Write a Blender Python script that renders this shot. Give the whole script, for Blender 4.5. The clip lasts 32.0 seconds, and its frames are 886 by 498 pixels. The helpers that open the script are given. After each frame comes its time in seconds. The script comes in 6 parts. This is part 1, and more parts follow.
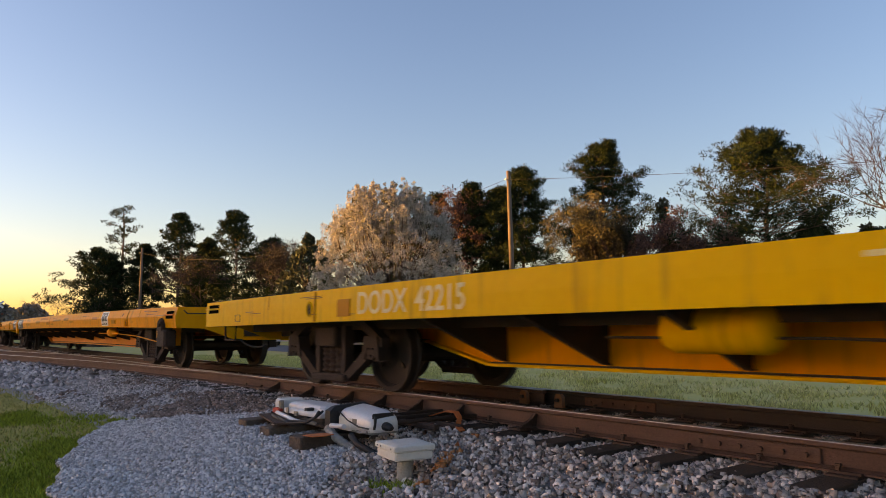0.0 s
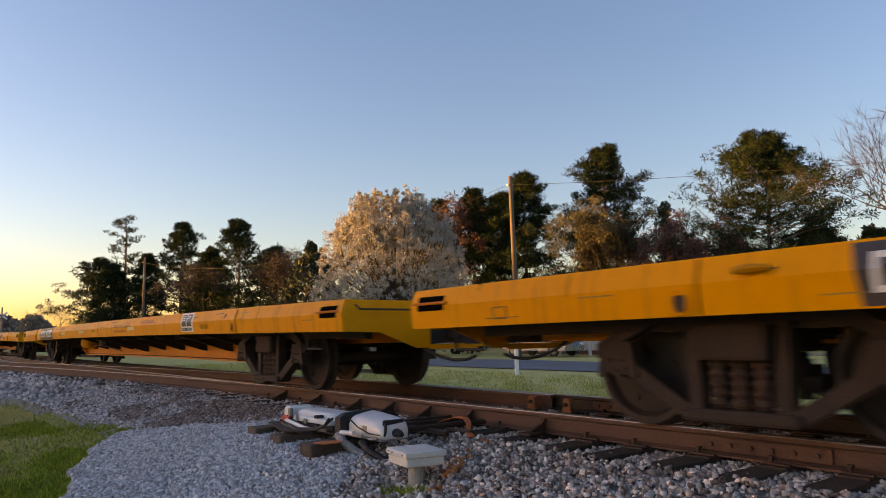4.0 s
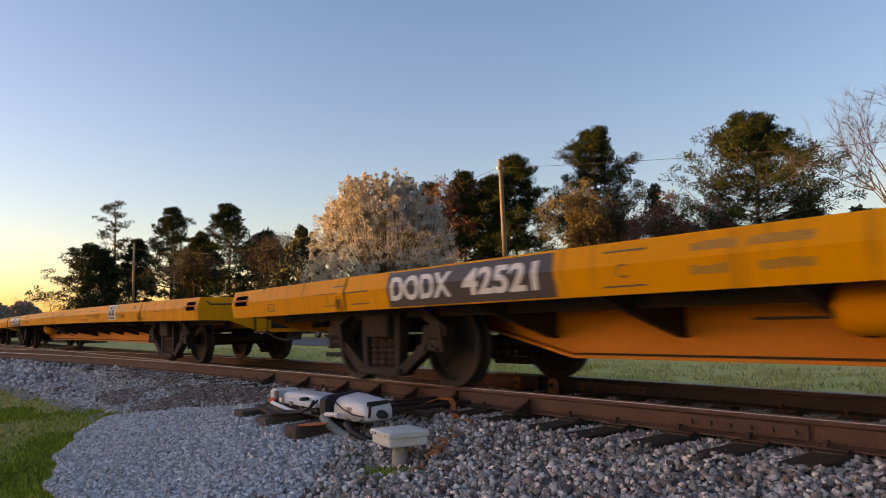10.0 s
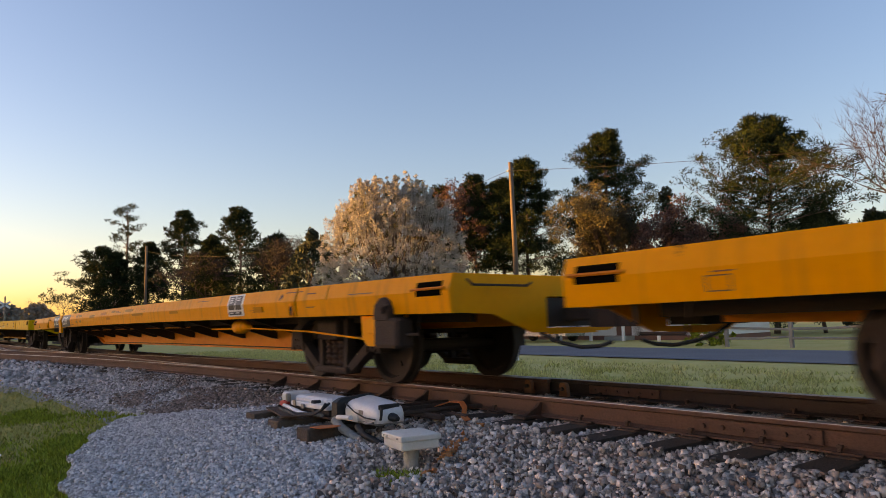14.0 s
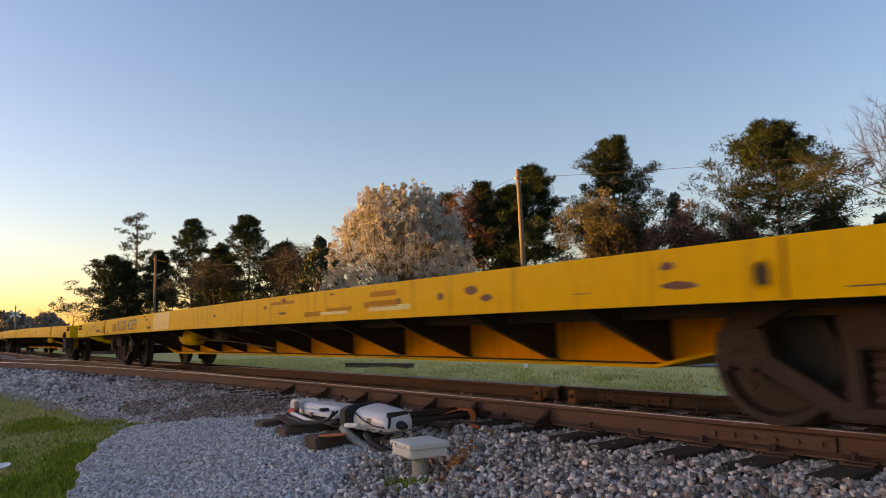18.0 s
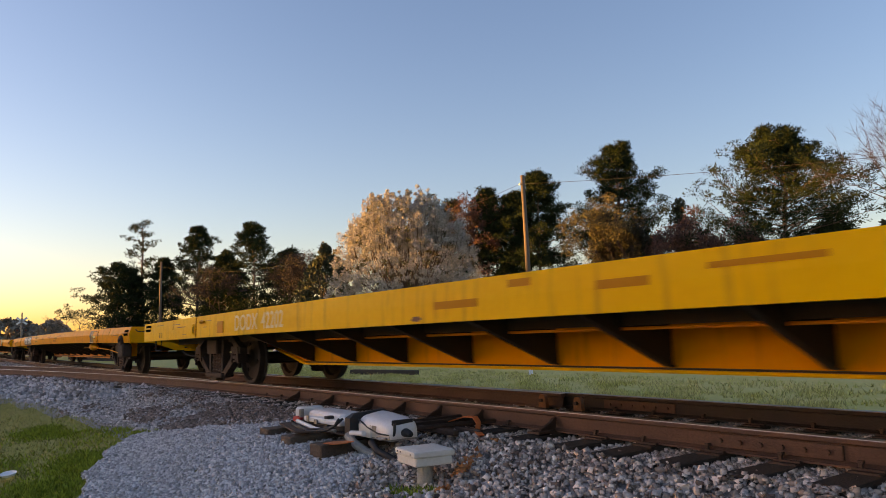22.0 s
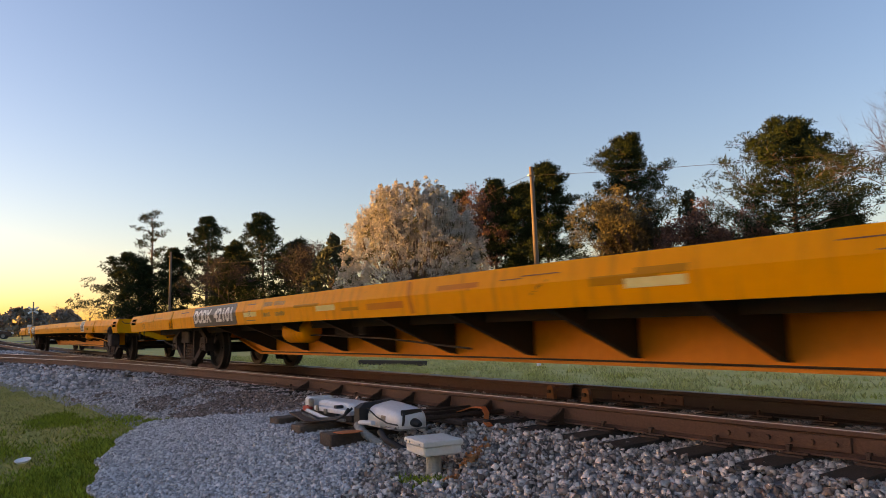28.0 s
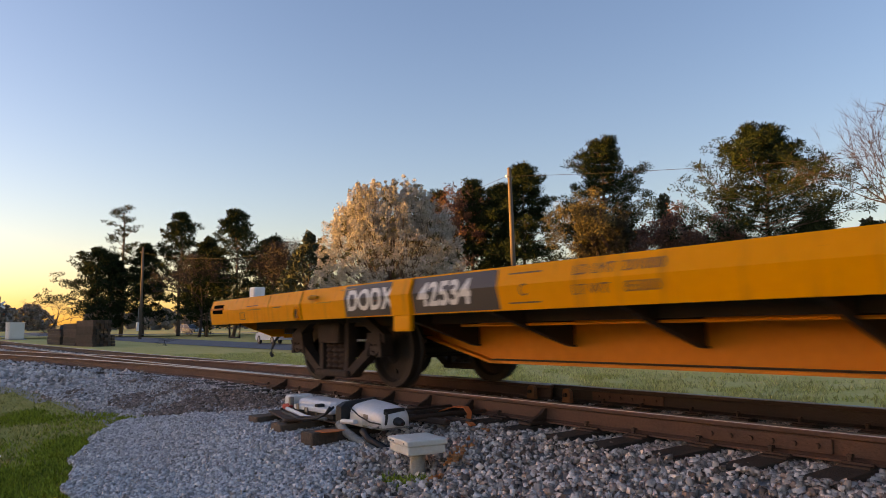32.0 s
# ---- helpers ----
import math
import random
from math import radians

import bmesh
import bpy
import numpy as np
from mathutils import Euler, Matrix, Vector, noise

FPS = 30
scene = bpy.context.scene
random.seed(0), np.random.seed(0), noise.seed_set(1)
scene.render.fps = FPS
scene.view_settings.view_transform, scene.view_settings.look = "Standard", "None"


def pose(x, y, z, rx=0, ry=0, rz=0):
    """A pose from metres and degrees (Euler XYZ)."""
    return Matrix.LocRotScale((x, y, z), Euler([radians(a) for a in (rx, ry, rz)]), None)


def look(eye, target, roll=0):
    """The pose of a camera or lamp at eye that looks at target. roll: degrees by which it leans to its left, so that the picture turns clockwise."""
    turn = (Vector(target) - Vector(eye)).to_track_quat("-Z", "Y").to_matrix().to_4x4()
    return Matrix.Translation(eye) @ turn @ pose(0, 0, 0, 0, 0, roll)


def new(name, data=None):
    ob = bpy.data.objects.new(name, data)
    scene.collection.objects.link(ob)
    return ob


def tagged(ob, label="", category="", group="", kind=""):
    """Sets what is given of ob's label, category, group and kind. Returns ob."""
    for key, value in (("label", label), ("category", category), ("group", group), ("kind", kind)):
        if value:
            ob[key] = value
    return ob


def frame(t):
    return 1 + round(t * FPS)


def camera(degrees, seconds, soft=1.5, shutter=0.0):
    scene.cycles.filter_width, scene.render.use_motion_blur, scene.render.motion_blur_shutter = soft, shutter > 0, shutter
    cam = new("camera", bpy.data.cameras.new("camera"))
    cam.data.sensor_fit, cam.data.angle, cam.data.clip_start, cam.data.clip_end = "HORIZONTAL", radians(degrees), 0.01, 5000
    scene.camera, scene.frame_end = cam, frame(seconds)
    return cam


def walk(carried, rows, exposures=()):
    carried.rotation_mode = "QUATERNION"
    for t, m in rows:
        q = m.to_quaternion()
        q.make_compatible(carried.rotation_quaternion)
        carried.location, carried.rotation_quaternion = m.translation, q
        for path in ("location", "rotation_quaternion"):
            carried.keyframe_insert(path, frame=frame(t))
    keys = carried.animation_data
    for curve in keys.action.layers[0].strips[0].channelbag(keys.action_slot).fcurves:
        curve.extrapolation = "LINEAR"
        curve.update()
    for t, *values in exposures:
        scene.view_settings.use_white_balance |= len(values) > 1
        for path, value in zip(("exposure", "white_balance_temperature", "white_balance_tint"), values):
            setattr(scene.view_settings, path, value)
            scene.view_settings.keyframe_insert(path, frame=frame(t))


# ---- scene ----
cam = camera(64.4, 32.0, 0.5, 0.25)
PATH = [
    (0, (0.145, -4.525, 0.677), (-1.417, -3.297, 0.908), -0.3),
    (0.5, (0.147, -4.526, 0.676), (-1.414, -3.299, 0.913), -0.4),
    (1, (0.145, -4.52, 0.677), (-1.421, -3.298, 0.914), -0.5),
    (1.5, (0.147, -4.521, 0.681), (-1.431, -3.314, 0.916), -0.4),
    (2, (0.165, -4.532, 0.685), (-1.426, -3.342, 0.918), -0.3),
    (2.5, (0.172, -4.542, 0.683), (-1.43, -3.369, 0.918), -0.4),
    (3, (0.162, -4.548, 0.681), (-1.44, -3.376, 0.927), -0.6),
    (3.5, (0.123, -4.583, 0.675), (-1.432, -3.349, 0.917), -1.0),
    (5.5, (0.186, -4.534, 0.675), (-1.418, -3.375, 0.958), -0.7),
    (6, (0.166, -4.513, 0.671), (-1.408, -3.315, 0.962), -1.2),
    (6.5, (0.166, -4.514, 0.669), (-1.333, -3.221, 0.952), -1.4),
    (7, (0.164, -4.515, 0.667), (-1.349, -3.237, 0.95), -1.3),
    (7.5, (0.166, -4.516, 0.661), (-1.363, -3.25, 0.907), -1.6),
    (8, (0.162, -4.513, 0.658), (-1.385, -3.26, 0.854), -1.4),
    (8.5, (0.165, -4.519, 0.658), (-1.383, -3.268, 0.863), -1.2),
    (9, (0.091, -4.464, 0.641), (-1.462, -3.221, 0.845), -1.2),
    (9.5, (0.159, -4.509, 0.659), (-1.392, -3.262, 0.857), -1.5),
    (10, (0.174, -4.524, 0.657), (-1.379, -3.28, 0.859), -1.4),
    (10.5, (0.159, -4.51, 0.658), (-1.398, -3.271, 0.86), -1.5),
    (11, (0.164, -4.515, 0.659), (-1.394, -3.276, 0.856), -1.6),
    (11.5, (0.176, -4.526, 0.661), (-1.379, -3.285, 0.861), -1.4),
    (12, (0.149, -4.506, 0.653), (-1.408, -3.266, 0.847), -1.4),
    (12.5, (0.153, -4.514, 0.659), (-1.407, -3.278, 0.856), -1.4),
    (13, (0.161, -4.522, 0.658), (-1.408, -3.298, 0.857), -1.3),
    (13.5, (0.169, -4.53, 0.661), (-1.398, -3.305, 0.868), -1.3),
    (14, (0.181, -4.542, 0.66), (-1.389, -3.321, 0.871), -1.3),
    (14.5, (0.176, -4.534, 0.665), (-1.394, -3.313, 0.875), -1.5),
    (16.5, (0.178, -4.533, 0.664), (-1.401, -3.324, 0.874), -1.5),
    (17, (0.158, -4.525, 0.659), (-1.419, -3.315, 0.877), -1.4),
    (17.5, (0.177, -4.538, 0.662), (-1.401, -3.33, 0.886), -1.4),
    (18, (0.168, -4.531, 0.659), (-1.413, -3.329, 0.891), -1.5),
    (18.5, (0.17, -4.535, 0.663), (-1.414, -3.337, 0.901), -1.6),
    (19, (0.162, -4.525, 0.66), (-1.423, -3.329, 0.9), -1.6),
    (19.5, (0.166, -4.527, 0.66), (-1.42, -3.334, 0.903), -1.6),
    (20, (0.179, -4.535, 0.665), (-1.406, -3.341, 0.907), -1.6),
    (20.5, (0.176, -4.533, 0.662), (-1.41, -3.34, 0.908), -1.7),
    (21, (0.175, -4.537, 0.665), (-1.409, -3.341, 0.91), -1.7),
    (21.5, (0.186, -4.54, 0.666), (-1.402, -3.349, 0.911), -1.7),
    (22, (0.177, -4.535, 0.668), (-1.41, -3.345, 0.918), -1.6),
    (22.5, (0.171, -4.531, 0.663), (-1.416, -3.341, 0.916), -1.7),
    (23, (0.176, -4.534, 0.663), (-1.413, -3.345, 0.915), -1.7),
    (23.5, (0.177, -4.538, 0.664), (-1.412, -3.348, 0.91), -1.7),
    (24, (0.175, -4.541, 0.662), (-1.418, -3.355, 0.893), -1.7),
    (24.5, (0.17, -4.536, 0.662), (-1.423, -3.348, 0.885), -1.7),
    (25, (0.168, -4.532, 0.658), (-1.428, -3.346, 0.878), -1.6),
    (25.5, (0.169, -4.539, 0.66), (-1.424, -3.35, 0.88), -1.4),
    (27.5, (0.175, -4.545, 0.663), (-1.422, -3.364, 0.892), -1.4),
    (28, (0.19, -4.557, 0.666), (-1.414, -3.384, 0.892), -1.3),
    (28.5, (0.182, -4.544, 0.664), (-1.426, -3.376, 0.888), -1.5),
    (29, (0.207, -4.524, 0.658), (-1.438, -3.408, 0.883), -1.6),
    (29.5, (0.232, -4.499, 0.662), (-1.457, -3.45, 0.88), -0.4),
    (30, (0.221, -4.532, 0.672), (-1.464, -3.478, 0.894), -1.2),
    (30.5, (0.188, -4.57, 0.67), (-1.43, -3.417, 0.902), -1.4),
    (31, (0.168, -4.593, 0.668), (-1.408, -3.385, 0.899), -1.3),
    (31.5, (0.161, -4.624, 0.67), (-1.422, -3.422, 0.897), -1.0),
    (32, (0.114, -4.603, 0.66), (-1.448, -3.375, 0.884), -0.7),
]
walk(cam, [(t, look(eye, target, roll)) for t, eye, target, roll in PATH], [(0, 0.80, 9400, 42), (32, 0.80, 9400, 42)])

# ---- light ----
SUN_AZ, SUN_EL = radians(139), radians(3.4)   # azimuth counted from +y towards -x
sun_dir = Vector((-math.sin(SUN_AZ) * math.cos(SUN_EL), math.cos(SUN_AZ) * math.cos(SUN_EL), math.sin(SUN_EL)))
world = bpy.data.worlds.new("sky")
scene.world = world
world.use_nodes = True
wn = world.node_tree
sky = wn.nodes.new("ShaderNodeTexSky")
sky.sky_type = "NISHITA"
sky.sun_disc = False
sky.sun_elevation = SUN_EL
sky.sun_rotation = -SUN_AZ
sky.air_density, sky.dust_density, sky.ozone_density = 1.0, 0.9, 2.8
wn.nodes["Background"].inputs[1].default_value = 0.37
clear = wn.nodes.new("ShaderNodeHueSaturation")   # a clear, deep evening sky
clear.inputs["Saturation"].default_value = 1.08
wn.links.new(sky.outputs[0], clear.inputs["Color"])
wn.links.new(clear.outputs[0], wn.nodes["Background"].inputs[0])
sun = new("sun", bpy.data.lights.new("sun", "SUN"))
sun.data.energy = 10.5
sun.data.angle = radians(0.8)
sun.data.color = (1.0, 0.60, 0.13)
sun.matrix_world = look((0, 0, 30), Vector((0, 0, 30)) - sun_dir)


# ---- materials ----
def material(name, base, rough=0.6, metal=0.0, vary=None, scale=4.0, fine=40.0, bump=0.2, bump_scale=60.0, island=0.0, rnd=0.0, spec=0.5, detail=6.0):
    """Principled surface with two scales of colour noise, bump and, where asked, a shift per island or per object."""
    m = bpy.data.materials.new(name)
    m.use_nodes = True
    nt = m.node_tree
    L, N = nt.links.new, nt.nodes.new
    b = nt.nodes["Principled BSDF"]
    b.inputs["Metallic"].default_value = metal
    b.inputs["Specular IOR Level"].default_value = spec
    vary = vary or tuple(c * 0.6 for c in base)
    tc = N("ShaderNodeTexCoord")
    n1, n2 = N("ShaderNodeTexNoise"), N("ShaderNodeTexNoise")
    n1.inputs["Scale"].default_value, n1.inputs["Detail"].default_value = scale, detail
    n2.inputs["Scale"].default_value, n2.inputs["Detail"].default_value = fine, 3.0
    L(tc.outputs["Object"], n1.inputs["Vector"])
    L(tc.outputs["Object"], n2.inputs["Vector"])
    mix = N("ShaderNodeMix")
    mix.data_type = "RGBA"
    mix.inputs["A"].default_value, mix.inputs["B"].default_value = (*base, 1), (*vary, 1)
    add = N("ShaderNodeMath")
    add.operation = "MULTIPLY_ADD"
    add.inputs[1].default_value, add.inputs[2].default_value = 0.6, -0.1
    L(n1.outputs["Fac"], add.inputs[0])
    add2 = N("ShaderNodeMath")
    add2.operation = "MULTIPLY_ADD"
    add2.inputs[1].default_value = 0.5
    L(n2.outputs["Fac"], add2.inputs[0])
    L(add.outputs[0], add2.inputs[2])
    ramp = N("ShaderNodeMapRange")
    ramp.inputs[1].default_value, ramp.inputs[2].default_value = 0.28, 0.72
    L(add2.outputs[0], ramp.inputs[0])
    L(ramp.outputs[0], mix.inputs["Factor"])
    out = mix.outputs["Result"]
    if island or rnd:
        src = N("ShaderNodeNewGeometry").outputs["Random Per Island"] if island else N("ShaderNodeObjectInfo").outputs["Random"]
        hsv = N("ShaderNodeHueSaturation")
        mr = N("ShaderNodeMapRange")
        k = island or rnd
        mr.inputs[3].default_value, mr.inputs[4].default_value = 1 - k, 1 + k
        L(src, mr.inputs[0])
        L(mr.outputs[0], hsv.inputs["Value"])
        L(out, hsv.inputs["Color"])
        out = hsv.outputs[0]
    L(out, b.inputs["Base Color"])
    rr = N("ShaderNodeMapRange")
    rr.inputs[3].default_value, rr.inputs[4].default_value = max(0.05, rough - 0.12), min(1, rough + 0.12)
    L(n2.outputs["Fac"], rr.inputs[0])
    L(rr.outputs[0], b.inputs["Roughness"])
    if bump:
        n3 = N("ShaderNodeTexNoise")
        n3.inputs["Scale"].default_value, n3.inputs["Detail"].default_value = bump_scale, 4.0
        L(tc.outputs["Object"], n3.inputs["Vector"])
        bp = N("ShaderNodeBump")
        bp.inputs["Strength"].default_value, bp.inputs["Distance"].default_value = bump, 0.02
        L(n3.outputs["Fac"], bp.inputs["Height"])
        L(bp.outputs[0], b.inputs["Normal"])
    return m


def car_paint(name, base, worn, rust_at, seed):
    """Car paint with faded bands, dirt streaks and rust spots."""
    m = material(name, base, 0.5, 0, worn, 0.9, 14, 0.06, 90, spec=0.12)
    nt = m.node_tree
    L, N = nt.links.new, nt.nodes.new
    b = nt.nodes["Principled BSDF"]
    col = b.inputs["Base Color"].links[0].from_socket
    tc = N("ShaderNodeTexCoord")
    mp = N("ShaderNodeMapping")
    mp.inputs["Location"].default_value = (seed * 7.3, seed, 0)
    mp.inputs["Scale"].default_value = (1.6, 1.0, 2.6)
    L(tc.outputs["Object"], mp.inputs["Vector"])
    n = N("ShaderNodeTexNoise")
    n.inputs["Scale"].default_value, n.inputs["Detail"].default_value, n.inputs["Roughness"].default_value = 1.3, 8.0, 0.62
    L(mp.outputs[0], n.inputs["Vector"])
    mr = N("ShaderNodeMapRange")
    mr.inputs[1].default_value, mr.inputs[2].default_value = rust_at, rust_at + 0.03
    L(n.outputs["Fac"], mr.inputs[0])
    mix = N("ShaderNodeMix")
    mix.data_type = "RGBA"
    mix.inputs["B"].default_value = (0.13, 0.045, 0.018, 1)
    L(mr.outputs[0], mix.inputs["Factor"])
    L(col, mix.inputs["A"])
    # thin vertical dirt streaks
    mp2 = N("ShaderNodeMapping")
    mp2.inputs["Scale"].default_value = (9, 1, 0.8)
    L(tc.outputs["Object"], mp2.inputs["Vector"])
    s = N("ShaderNodeTexNoise")
    s.inputs["Scale"].default_value, s.inputs["Detail"].default_value = 1.5, 5.0
    L(mp2.outputs[0], s.inputs["Vector"])
    sr = N("ShaderNodeMapRange")
    sr.inputs[1].default_value, sr.inputs[2].default_value, sr.inputs[4].default_value = 0.54, 0.8, 0.55
    L(s.outputs["Fac"], sr.inputs[0])
    mix2 = N("ShaderNodeMix")
    mix2.data_type = "RGBA"
    mix2.inputs["B"].default_value = (0.20, 0.09, 0.02, 1)
    L(sr.outputs[0], mix2.inputs["Factor"])
    L(mix.outputs["Result"], mix2.inputs["A"])
    L(mix2.outputs["Result"], b.inputs["Base Color"])
    return m


